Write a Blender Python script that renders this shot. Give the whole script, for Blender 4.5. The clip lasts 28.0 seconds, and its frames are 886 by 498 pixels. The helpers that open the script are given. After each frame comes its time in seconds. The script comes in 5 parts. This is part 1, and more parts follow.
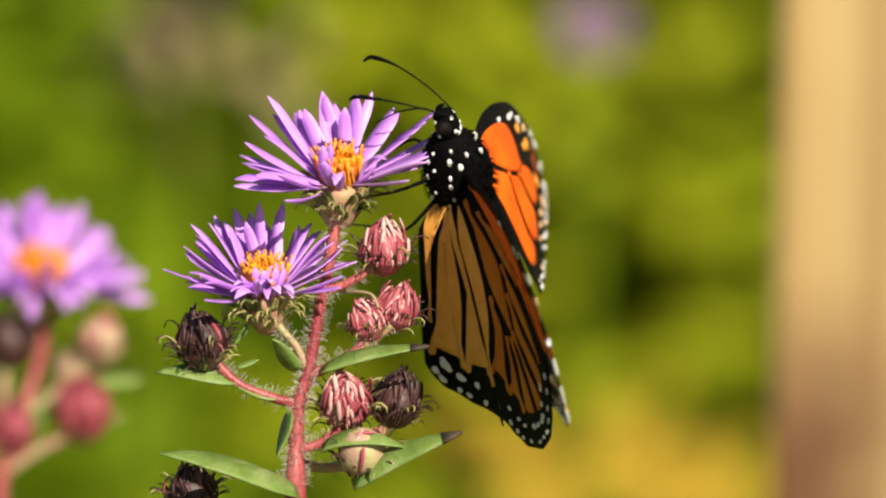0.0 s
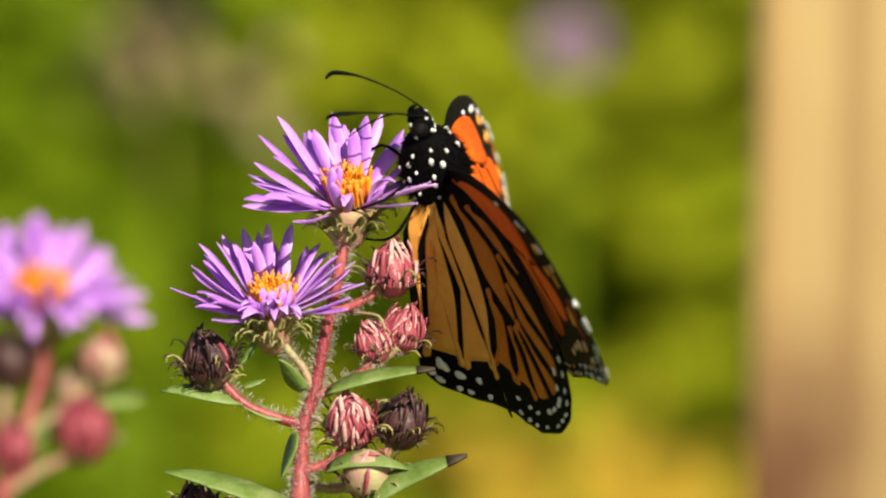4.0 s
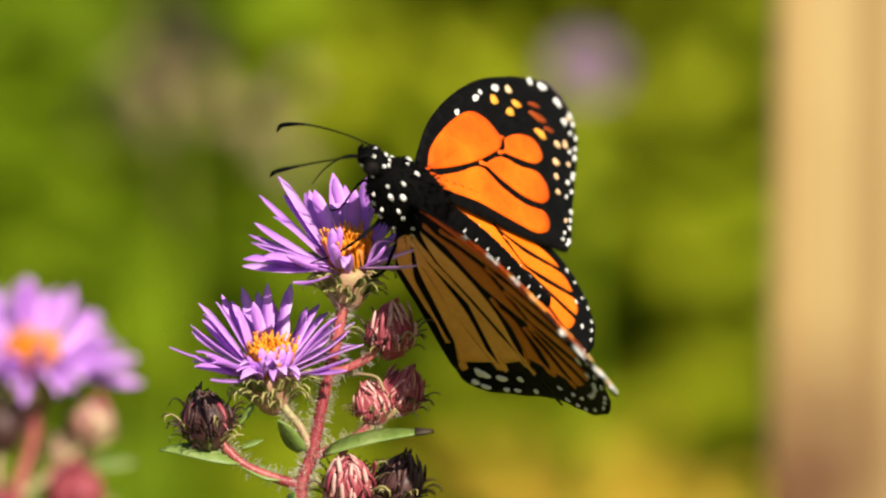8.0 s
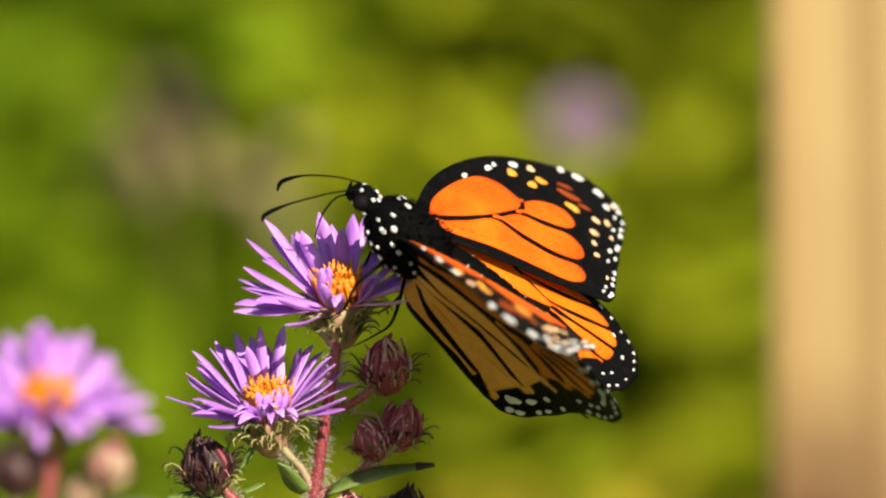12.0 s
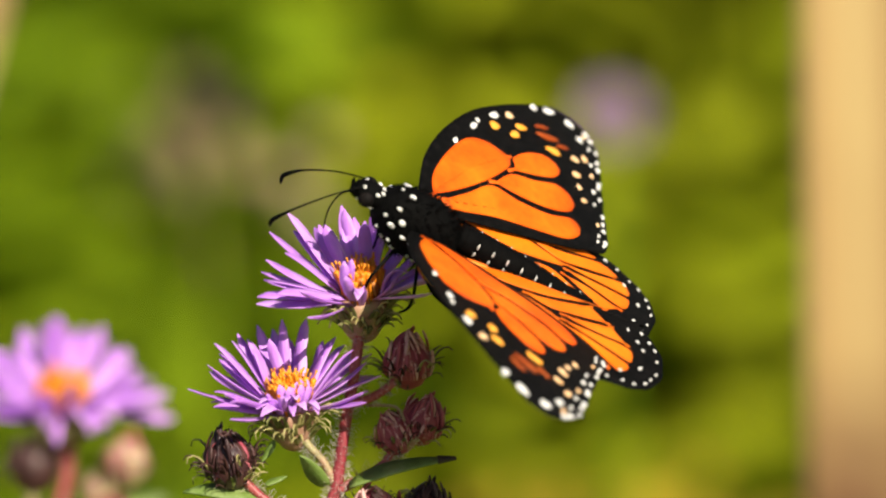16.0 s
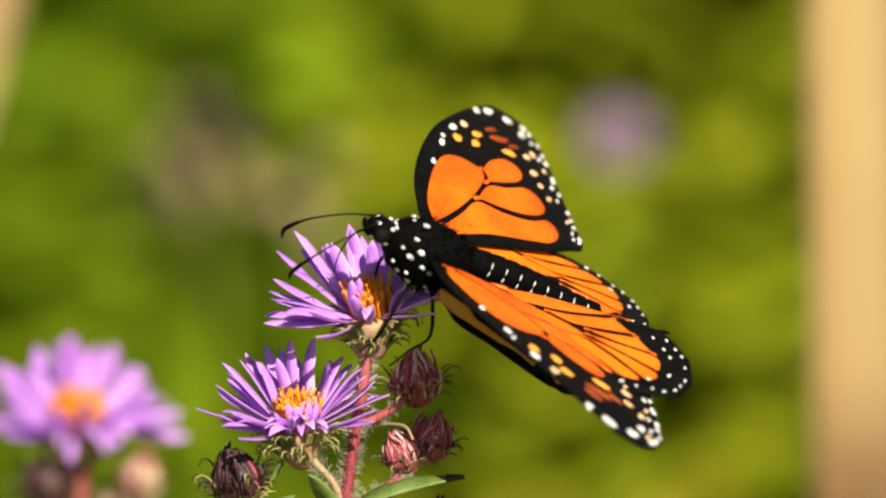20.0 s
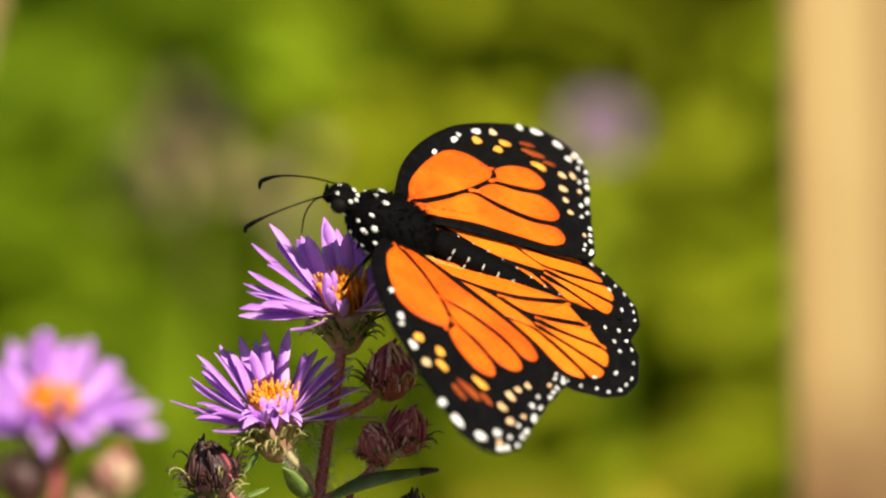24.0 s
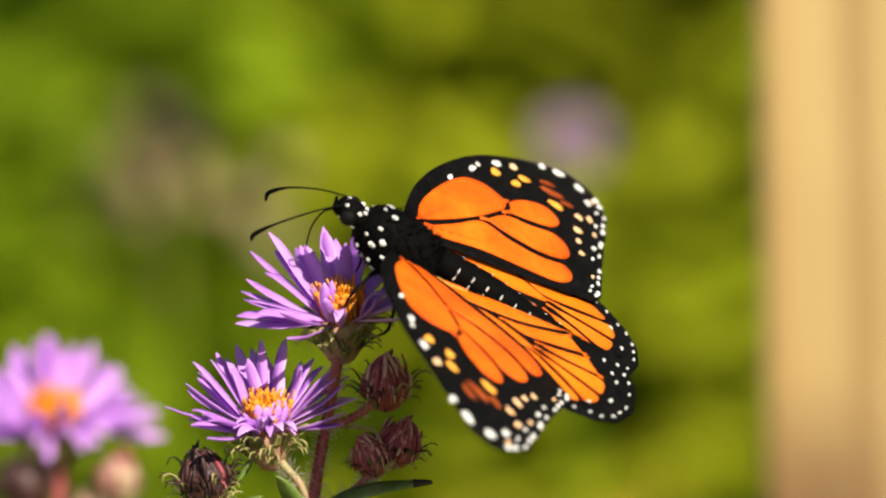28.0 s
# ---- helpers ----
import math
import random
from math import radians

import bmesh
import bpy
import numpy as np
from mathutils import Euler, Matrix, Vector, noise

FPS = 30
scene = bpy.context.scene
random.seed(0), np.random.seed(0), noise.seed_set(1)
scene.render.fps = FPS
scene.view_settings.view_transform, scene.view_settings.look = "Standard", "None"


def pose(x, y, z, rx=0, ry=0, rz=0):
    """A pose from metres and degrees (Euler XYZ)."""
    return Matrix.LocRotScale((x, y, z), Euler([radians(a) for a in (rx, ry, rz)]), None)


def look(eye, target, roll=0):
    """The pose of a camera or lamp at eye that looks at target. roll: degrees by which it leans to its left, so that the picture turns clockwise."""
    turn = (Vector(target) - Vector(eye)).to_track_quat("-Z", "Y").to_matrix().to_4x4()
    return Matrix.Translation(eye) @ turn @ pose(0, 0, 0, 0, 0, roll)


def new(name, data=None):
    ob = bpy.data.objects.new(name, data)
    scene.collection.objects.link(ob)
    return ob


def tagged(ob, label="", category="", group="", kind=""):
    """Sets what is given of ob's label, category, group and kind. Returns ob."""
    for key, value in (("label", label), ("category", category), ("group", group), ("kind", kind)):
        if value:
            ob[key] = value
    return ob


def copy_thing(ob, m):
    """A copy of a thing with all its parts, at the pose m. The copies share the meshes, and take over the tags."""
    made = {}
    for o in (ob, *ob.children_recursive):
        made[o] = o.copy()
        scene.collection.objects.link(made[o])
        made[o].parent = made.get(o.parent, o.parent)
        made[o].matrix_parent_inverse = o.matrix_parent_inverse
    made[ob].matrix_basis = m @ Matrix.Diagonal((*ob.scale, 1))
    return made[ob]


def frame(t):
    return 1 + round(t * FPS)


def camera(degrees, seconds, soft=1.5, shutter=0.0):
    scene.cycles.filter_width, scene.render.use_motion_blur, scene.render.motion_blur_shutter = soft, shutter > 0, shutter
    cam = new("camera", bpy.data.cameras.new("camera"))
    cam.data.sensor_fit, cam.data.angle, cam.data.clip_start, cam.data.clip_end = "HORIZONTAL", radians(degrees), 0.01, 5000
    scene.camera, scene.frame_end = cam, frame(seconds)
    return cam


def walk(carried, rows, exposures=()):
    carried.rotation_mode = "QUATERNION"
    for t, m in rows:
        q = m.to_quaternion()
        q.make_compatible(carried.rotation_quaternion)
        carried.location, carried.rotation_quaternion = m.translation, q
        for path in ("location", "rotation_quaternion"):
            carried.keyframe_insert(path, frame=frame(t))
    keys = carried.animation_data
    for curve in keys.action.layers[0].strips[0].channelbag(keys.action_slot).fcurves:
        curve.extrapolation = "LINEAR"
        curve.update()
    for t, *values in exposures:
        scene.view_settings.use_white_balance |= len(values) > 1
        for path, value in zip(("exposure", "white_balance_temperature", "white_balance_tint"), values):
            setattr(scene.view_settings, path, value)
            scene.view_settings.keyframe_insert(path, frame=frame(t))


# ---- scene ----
# A monarch on the topmost head of a purple aster in a sunlit meadow, seen through a long lens about 1.2 m away.
cam = camera(6.0, 28.0, 2.2)
cam.data.dof.use_dof = True
cam.data.dof.focus_distance = 1.2
cam.data.dof.aperture_fstop = 13.0

# seconds, pitch, roll, yaw of the hand-held camera
PATH = [
    (0.0, -8.118, -1.30, 0.219),
    (0.5, -8.241, -1.30, 0.176),
    (1.0, -8.129, -1.30, 0.304),
    (1.5, -7.874, -1.30, 0.366),
    (2.0, -7.869, -1.30, 0.297),
    (2.5, -8.004, -1.30, 0.281),
    (4.5, -8.009, -1.30, 0.031),
    (5.0, -8.000, -1.30, 0.088),
    (5.5, -7.901, -1.23, 0.134),
    (6.0, -7.967, -1.17, -0.007),
    (6.5, -8.038, -1.10, -0.104),
    (7.0, -8.070, -1.03, 0.138),
    (7.5, -8.003, -0.97, 0.205),
    (8.0, -7.827, -0.90, 0.126),
    (8.5, -7.750, -0.73, 0.125),
    (9.0, -7.671, -0.55, -0.031),
    (9.5, -7.652, -0.38, -0.085),
    (10.0, -7.646, -0.20, -0.123),
    (10.5, -7.610, -0.00, -0.113),
    (11.0, -7.510, 0.20, -0.091),
    (11.5, -7.463, 0.45, -0.138),
    (12.0, -7.440, 0.70, -0.090),
    (12.5, -7.485, 0.72, -0.139),
    (14.5, -7.522, 0.78, 0.023),
    (15.0, -7.491, 0.80, 0.005),
    (15.5, -7.481, 0.90, -0.007),
    (16.0, -7.475, 1.00, 0.087),
    (16.5, -7.382, 1.10, 0.122),
    (17.0, -7.248, 1.20, 0.169),
    (17.5, -7.271, 1.20, 0.109),
    (18.0, -7.268, 1.20, 0.115),
    (18.5, -7.325, 1.20, 0.074),
    (19.0, -7.334, 1.20, 0.075),
    (19.5, -7.356, 1.20, 0.070),
    (20.0, -7.324, 1.20, 0.106),
    (20.5, -7.321, 1.20, 0.106),
    (21.0, -7.331, 1.20, 0.018),
    (21.5, -7.359, 1.20, -0.103),
    (23.5, -7.321, 1.20, 0.056),
    (24.0, -7.384, 1.20, -0.018),
    (24.5, -7.358, 1.20, -0.005),
    (25.0, -7.326, 1.20, -0.052),
    (25.5, -7.199, 1.20, 0.031),
    (26.0, -7.207, 1.20, 0.047),
    (26.5, -7.229, 1.20, -0.020),
    (27.0, -7.274, 1.20, -0.058),
    (27.5, -7.307, 1.20, -0.096),
    (28.0, -7.306, 1.20, -0.209),
]
walk(cam, [(t, pose(0, 0, 1.15, 90 + p, r, w)) for t, p, r, w in PATH])

# ---- light ----
SUN_WAY = Vector((0.34, -0.74, 0.58)).normalized()
world = bpy.data.worlds.new("sky")
scene.world = world
world.use_nodes = True
wt = world.node_tree
sky = wt.nodes.new("ShaderNodeTexSky")
sky.sky_type, sky.sun_disc = "NISHITA", False
sky.sun_elevation = math.asin(SUN_WAY.z)
sky.sun_rotation = math.atan2(SUN_WAY.x, SUN_WAY.y)
wt.links.new(sky.outputs[0], wt.nodes["Background"].inputs[0])
wt.nodes["Background"].inputs[1].default_value = 0.045
sun = new("sun", bpy.data.lights.new("sun", "SUN"))
sun.data.energy, sun.data.angle, sun.data.color = 5.0, radians(0.53), (1.0, 0.91, 0.74)
sun.matrix_world = look(SUN_WAY * 30, (0, 0, 0))
scene.view_settings.exposure = 0.70

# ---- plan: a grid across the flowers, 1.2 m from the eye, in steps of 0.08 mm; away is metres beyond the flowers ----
EYE = Vector((0, 0, 1.15))
TURN = pose(0, 0, 0, 82, -1.3, 0).to_3x3()
FOCAL = 784 / math.tan(radians(3))


def spot(right, down, away=0.0):
    d = 1.2 + away
    return EYE + TURN @ Vector(((right - 784) / FOCAL * d, (441 - down) / FOCAL * d, -d))


MM = 0.001


# ---- materials ----
def nodes_of(name):
    m = bpy.data.materials.new(name)
    m.use_nodes = True
    t = m.node_tree
    return m, t, t.nodes["Principled BSDF"], t.nodes["Material Output"]


def surface(name, colours, scale=200.0, rough=0.6, bump=0.2, through_light=0.0, metal=0.0, streak=None, vary=0.15, sheen=0.0, spec=0.5):
    """colours: two to four base colours, mixed by noise at two sizes and by piece. through_light: share of light let through."""
    m, t, bsdf, out = nodes_of(name)
    n, l = t.nodes.new, t.links.new
    co = n("ShaderNodeTexCoord")
    mp = n("ShaderNodeMapping")
    l(co.outputs["Object"], mp.inputs[0])
    if streak:
        mp.inputs["Scale"].default_value = streak
    a, b = n("ShaderNodeTexNoise"), n("ShaderNodeTexNoise")
    a.inputs["Scale"].default_value, b.inputs["Scale"].default_value = scale, scale * 7
    a.inputs["Detail"].default_value, b.inputs["Detail"].default_value = 4, 5
    l(mp.outputs[0], a.inputs["Vector"]), l(mp.outputs[0], b.inputs["Vector"])
    mix = n("ShaderNodeMath")
    mix.operation = "MULTIPLY_ADD"
    l(b.outputs[0], mix.inputs[0])
    mix.inputs[1].default_value = 0.35
    l(a.outputs[0], mix.inputs[2])
    info, geo = n("ShaderNodeObjectInfo"), n("ShaderNodeNewGeometry")
    add = n("ShaderNodeMath")
    add.operation = "ADD"
    l(info.outputs["Random"], add.inputs[0]), l(geo.outputs["Random Per Island"], add.inputs[1])
    shift = n("ShaderNodeMath")
    shift.operation = "MULTIPLY_ADD"
    l(add.outputs[0], shift.inputs[0])
    shift.inputs[1].default_value = vary
    l(mix.outputs[0], shift.inputs[2])
    ramp = n("ShaderNodeValToRGB")
    l(shift.outputs[0], ramp.inputs[0])
    e = ramp.color_ramp.elements
    lo, hi = 0.42, 0.92 + vary
    e[0].position, e[1].position = lo, hi
    e[0].color, e[1].color = (*colours[0], 1), (*colours[-1], 1)
    for i, c in enumerate(colours[1:-1]):
        e.new(lo + (hi - lo) * (i + 1) / (len(colours) - 1)).color = (*c, 1)
    l(ramp.outputs[0], bsdf.inputs["Base Color"])
    bsdf.inputs["Roughness"].default_value, bsdf.inputs["Metallic"].default_value = rough, metal
    bsdf.inputs["Specular IOR Level"].default_value = spec
    if sheen:
        bsdf.inputs["Sheen Weight"].default_value = sheen
    if bump:
        bp = n("ShaderNodeBump")
        bp.inputs["Strength"].default_value, bp.inputs["Distance"].default_value = bump, 0.12 / scale
        l(b.outputs[0], bp.inputs["Height"]), l(bp.outputs[0], bsdf.inputs["Normal"])
    if through_light:
        tr, mx = n("ShaderNodeBsdfTranslucent"), n("ShaderNodeMixShader")
        l(ramp.outputs[0], tr.inputs[0])
        mx.inputs[0].default_value = through_light
        l(bsdf.outputs[0], mx.inputs[1]), l(tr.outputs[0], mx.inputs[2]), l(mx.outputs[0], out.inputs[0])
    return m


PETAL = surface("aster_petal", [(0.47, 0.155, 0.73), (0.64, 0.28, 0.87), (0.84, 0.53, 0.94)], 160, 0.5, 0.3, 0.24, streak=(0.25, 1, 1))
DISC = surface("disc_floret", [(0.62, 0.10, 0.003), (0.80, 0.22, 0.006), (0.90, 0.36, 0.015)], 700, 0.5, 0.2, 0.15, vary=0.3)
DISC_RED = surface("spent_floret", [(0.25, 0.05, 0.03), (0.45, 0.14, 0.04), (0.6, 0.25, 0.06)], 700, 0.6, 0.2, 0.1, vary=0.3)
STEM = surface("red_stem", [(0.12, 0.012, 0.02), (0.28, 0.038, 0.05), (0.42, 0.11, 0.10)], 300, 0.45, 0.3, 0.05, streak=(1, 1, 0.15))
STALK = surface("green_stalk", [(0.20, 0.22, 0.08), (0.34, 0.30, 0.14), (0.40, 0.20, 0.14)], 300, 0.5, 0.3, 0.1)
CUP = surface("flower_cup", [(0.16, 0.18, 0.03), (0.32, 0.33, 0.09), (0.44, 0.24, 0.16)], 300, 0.55, 0.3, 0.15, vary=0.25)
BRACT = surface("bract_green_purple", [(0.03, 0.02, 0.01), (0.14, 0.16, 0.04), (0.38, 0.33, 0.13)], 300, 0.55, 0.3, 0.1, vary=0.35)
BUD_BRACT = surface("bud_bract", [(0.010, 0.003, 0.005), (0.026, 0.007, 0.011), (0.065, 0.024, 0.022)], 300, 0.5, 0.3, 0.05, vary=0.3)
BUD_TIP = surface("bud_petal_tip", [(0.15, 0.01, 0.03), (0.32, 0.04, 0.075), (0.48, 0.12, 0.15), (0.74, 0.45, 0.42)], 300, 0.5, 0.2, 0.2, vary=0.3)
CRIMSON = surface("crimson_bud_tip", [(0.12, 0.008, 0.02), (0.24, 0.02, 0.045), (0.36, 0.07, 0.09)], 300, 0.5, 0.2, 0.2, vary=0.3)
CREAM = surface("cream_cup", [(0.30, 0.33, 0.10), (0.46, 0.42, 0.20), (0.50, 0.28, 0.22)], 250, 0.5, 0.3, 0.2)
LEAF = surface("aster_leaf", [(0.08, 0.14, 0.02), (0.16, 0.24, 0.05), (0.27, 0.34, 0.12)], 220, 0.45, 0.35, 0.15, vary=0.1)
LEAF_TIP = surface("withered_leaf_tip", [(0.02, 0.015, 0.01), (0.05, 0.035, 0.02)], 400, 0.7, 0.3)
AMBER = surface("amber_spot", [(0.86, 0.30, 0.02), (0.92, 0.42, 0.06)], 500, 0.55, 0.2, vary=0.1, spec=0.2)
HAIR = surface("white_hair", [(0.6, 0.5, 0.45), (0.75, 0.68, 0.62)], 300, 0.5, 0, 0.4)
BLACK = surface("black_scales", [(0.001, 0.001, 0.001), (0.003, 0.003, 0.003), (0.007, 0.006, 0.006)], 900, 0.6, 0.4, vary=0.05, spec=0.05)
FUZZ = surface("black_fur", [(0.001, 0.001, 0.001), (0.003, 0.003, 0.003)], 1200, 0.7, 0.8, vary=0.05, spec=0.04)
ORANGE = surface("orange_scales", [(0.58, 0.055, 0.001), (0.78, 0.10, 0.002), (0.88, 0.155, 0.004)], 130, 0.55, 0.08, vary=0.04, spec=0.2)
HIND_ORANGE = surface("amber_scales", [(0.70, 0.10, 0.002), (0.84, 0.15, 0.003), (0.90, 0.20, 0.006)], 130, 0.55, 0.08, vary=0.04, spec=0.2)
BUFF = surface("buff_scales", [(0.64, 0.27, 0.045), (0.78, 0.35, 0.065), (0.84, 0.43, 0.10)], 130, 0.55, 0.08, vary=0.05, spec=0.2)
# browner buff, with shade and sunlight glowing through the wing put into the colour
SHADED_BUFF = surface("shaded_orange_buff_scales", [(0.37, 0.085, 0.003), (0.50, 0.14, 0.007), (0.58, 0.19, 0.015)], 130, 0.55, 0.08, vary=0.05, spec=0.2)
RUST = surface("rust_scales", [(0.14, 0.018, 0.003), (0.26, 0.04, 0.004), (0.36, 0.07, 0.006)], 200, 0.55, 0.08, vary=0.05, spec=0.2)
WHITE = surface("white_scales", [(0.68, 0.66, 0.64), (0.82, 0.80, 0.78)], 800, 0.6, 0.2, vary=0.05)
TAN = surface("peach_scales", [(0.85, 0.42, 0.14), (0.9, 0.6, 0.35)], 800, 0.6, 0.2, vary=0.1)
EYE_BLACK = surface("black_scales", [(0.002, 0.002, 0.002), (0.006, 0.005, 0.005), (0.012, 0.009, 0.008)], 900, 0.6, 0.4, vary=0.05, spec=0.06)
POST = surface("bare_timber", [(0.21, 0.122, 0.038), (0.33, 0.208, 0.076), (0.42, 0.295, 0.122)], 48, 0.75, 0.35, streak=(1, 1, 0.03))


def stain(m, colour, scale, offset, lo, hi, stretch=(1, 1, 1)):
    """Mixes blotches of another colour into a material's base colour."""
    t = m.node_tree
    n, l = t.nodes.new, t.links.new
    bsdf = t.nodes["Principled BSDF"]
    old = bsdf.inputs["Base Color"].links[0].from_socket
    co, mp, no, ramp, mix = n("ShaderNodeTexCoord"), n("ShaderNodeMapping"), n("ShaderNodeTexNoise"), n("ShaderNodeMapRange"), n("ShaderNodeMix")
    l(co.outputs["Object"], mp.inputs[0]), l(mp.outputs[0], no.inputs["Vector"]), l(no.outputs[0], ramp.inputs[0])
    mp.inputs["Location"].default_value, mp.inputs["Scale"].default_value = offset, stretch
    no.inputs["Scale"].default_value, no.inputs["Detail"].default_value = scale, 3
    ramp.inputs[1].default_value, ramp.inputs[2].default_value = lo, hi
    mix.data_type = "RGBA"
    l(ramp.outputs[0], mix.inputs[0]), l(old, mix.inputs[6])
    mix.inputs[7].default_value = (*colour, 1)
    l(mix.outputs[2], bsdf.inputs["Base Color"])
    return m


POST = stain(POST, (0.27, 0.15, 0.05), 9, (0.3, 0.1, 0.0), 0.58, 0.85, (1, 1, 0.6))
POST = stain(POST, (0.20, 0.10, 0.03), 70, (0.1, 0.2, 0.0), 0.50, 0.72, (1, 1, 0.03))


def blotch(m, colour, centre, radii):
    """One soft-edged patch of another colour, broken up by noise, at a place on a thing."""
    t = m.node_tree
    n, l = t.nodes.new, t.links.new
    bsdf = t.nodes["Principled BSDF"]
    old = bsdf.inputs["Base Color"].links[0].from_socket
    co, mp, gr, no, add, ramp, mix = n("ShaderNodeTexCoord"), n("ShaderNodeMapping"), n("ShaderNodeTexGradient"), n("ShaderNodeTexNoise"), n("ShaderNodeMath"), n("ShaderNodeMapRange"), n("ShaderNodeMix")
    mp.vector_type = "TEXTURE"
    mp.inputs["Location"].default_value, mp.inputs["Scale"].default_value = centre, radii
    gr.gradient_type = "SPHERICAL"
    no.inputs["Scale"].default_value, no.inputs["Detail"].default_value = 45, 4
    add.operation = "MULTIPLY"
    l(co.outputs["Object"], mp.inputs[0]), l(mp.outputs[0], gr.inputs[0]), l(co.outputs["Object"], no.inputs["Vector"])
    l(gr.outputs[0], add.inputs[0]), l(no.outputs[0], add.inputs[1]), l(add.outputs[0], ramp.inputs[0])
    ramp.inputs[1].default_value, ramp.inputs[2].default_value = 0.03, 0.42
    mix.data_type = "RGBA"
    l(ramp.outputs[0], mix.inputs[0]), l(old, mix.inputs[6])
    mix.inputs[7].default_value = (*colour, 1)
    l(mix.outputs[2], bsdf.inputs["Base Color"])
GREENS = [
    surface("meadow_leaf", [(0.10, 0.19, 0.005), (0.20, 0.325, 0.008), (0.31, 0.43, 0.013)], 60, 0.65, 0.2, 0.35, vary=0.3, spec=0.1),
    surface("yellow_leaf", [(0.15, 0.20, 0.005), (0.265, 0.325, 0.008), (0.375, 0.41, 0.016)], 60, 0.65, 0.2, 0.35, vary=0.3, spec=0.1),
    surface("dark_leaf", [(0.085, 0.15, 0.005), (0.175, 0.27, 0.008), (0.27, 0.37, 0.012)], 60, 0.65, 0.2, 0.35, vary=0.3, spec=0.1),
]
DRY = surface("dry_seed_head", [(0.20, 0.13, 0.05), (0.36, 0.25, 0.12), (0.48, 0.36, 0.22)], 90, 0.7, 0.3, 0.2, vary=0.3)
GOLD = surface("goldenrod_flower", [(0.34, 0.20, 0.01), (0.50, 0.32, 0.014), (0.62, 0.42, 0.03)], 90, 0.6, 0.2, 0.3, vary=0.3)
FAINT = surface("pale_aster_petal", [(0.22, 0.12, 0.25), (0.32, 0.19, 0.34)], 90, 0.5, 0.2, 0.3)
GROUND = surface("meadow_ground", [(0.03, 0.035, 0.008), (0.08, 0.10, 0.015), (0.14, 0.14, 0.03)], 3, 0.9, 0.6)


# ---- mesh helpers ----
def part(name, bm, material, parent=None, label="", m=None):
    me = bpy.data.meshes.new(name)
    bm.to_mesh(me)
    bm.free()
    me.materials.append(material)
    me.polygons.foreach_set("use_smooth", [True] * len(me.polygons))
    return place_mesh(name, me, parent, label, m)


def place_mesh(name, me, parent=None, label="", m=None):
    ob = new(name, me)
    ob.parent = parent
    if m is not None:
        ob.matrix_basis = m
    return tagged(ob, label) if label else ob


def mesh_of(name, bm, material):
    me = bpy.data.meshes.new(name)
    bm.to_mesh(me)
    bm.free()
    me.materials.append(material)
    me.polygons.foreach_set("use_smooth", [True] * len(me.polygons))
    return me


def smooth_line(pts, n=6, closed=False):
    """Points on a smooth line through pts."""
    p = [Vector(q) for q in pts]
    out, k = [], len(p)

    def slope(a, b, c):
        d, most = c - a, 1.2 * min((b - a).length, (c - b).length)
        return d.normalized() * min(d.length / 2, most) if most > 0 else (d / 2 if a == b or b == c else d * 0)
    for i in range(k if closed else k - 1):
        a, b, c, d = (p[(i + j) % k] if closed else p[min(max(i + j, 0), k - 1)] for j in (-1, 0, 1, 2))
        u, v = slope(a, b, c), slope(b, c, d)
        for s in range(n):
            t = s / n
            out.append(b * (2 * t ** 3 - 3 * t * t + 1) + u * (t ** 3 - 2 * t * t + t) + c * (3 * t * t - 2 * t ** 3) + v * (t ** 3 - t * t))
    return out if closed else out + [p[-1]]


def tube(bm, pts, radii, sides=8):
    """A closed round rod through pts; radii are given per point or spread over them."""
    pts = [Vector(p) for p in pts]
    rs = np.interp(np.linspace(0, 1, len(pts)), np.linspace(0, 1, len(radii)), radii)
    rings, up = [], Vector((0.3, 0.9, 0.2))
    for i, p in enumerate(pts):
        d = (pts[min(i + 1, len(pts) - 1)] - pts[max(i - 1, 0)]).normalized()
        x = up.cross(d)
        x = x.normalized() if x.length > 1e-6 else d.orthogonal().normalized()
        y = d.cross(x)
        up = y
        rings.append([bm.verts.new(p + (x * math.cos(a) + y * math.sin(a)) * rs[i]) for a in (math.tau * j / sides for j in range(sides))])
    for a, b in zip(rings, rings[1:]):
        for j in range(sides):
            bm.faces.new((a[j], a[(j + 1) % sides], b[(j + 1) % sides], b[j]))
    bm.faces.new(rings[0][::-1]), bm.faces.new(rings[-1])
    return bm


def lathe(bm, rows, sides=12, m=Matrix()):
    """A closed turned body: rows of (height, radius) or (height, radius x, radius y)."""
    rings = []
    for r in rows:
        h, a, b = r if len(r) == 3 else (r[0], r[1], r[1])
        rings.append([bm.verts.new(m @ Vector((a * math.cos(t), b * math.sin(t), h))) for t in (math.tau * j / sides for j in range(sides))])
    for a, b in zip(rings, rings[1:]):
        for j in range(sides):
            bm.faces.new((a[j], a[(j + 1) % sides], b[(j + 1) % sides], b[j]))
    bm.faces.new(rings[0][::-1]), bm.faces.new(rings[-1])
    return bm


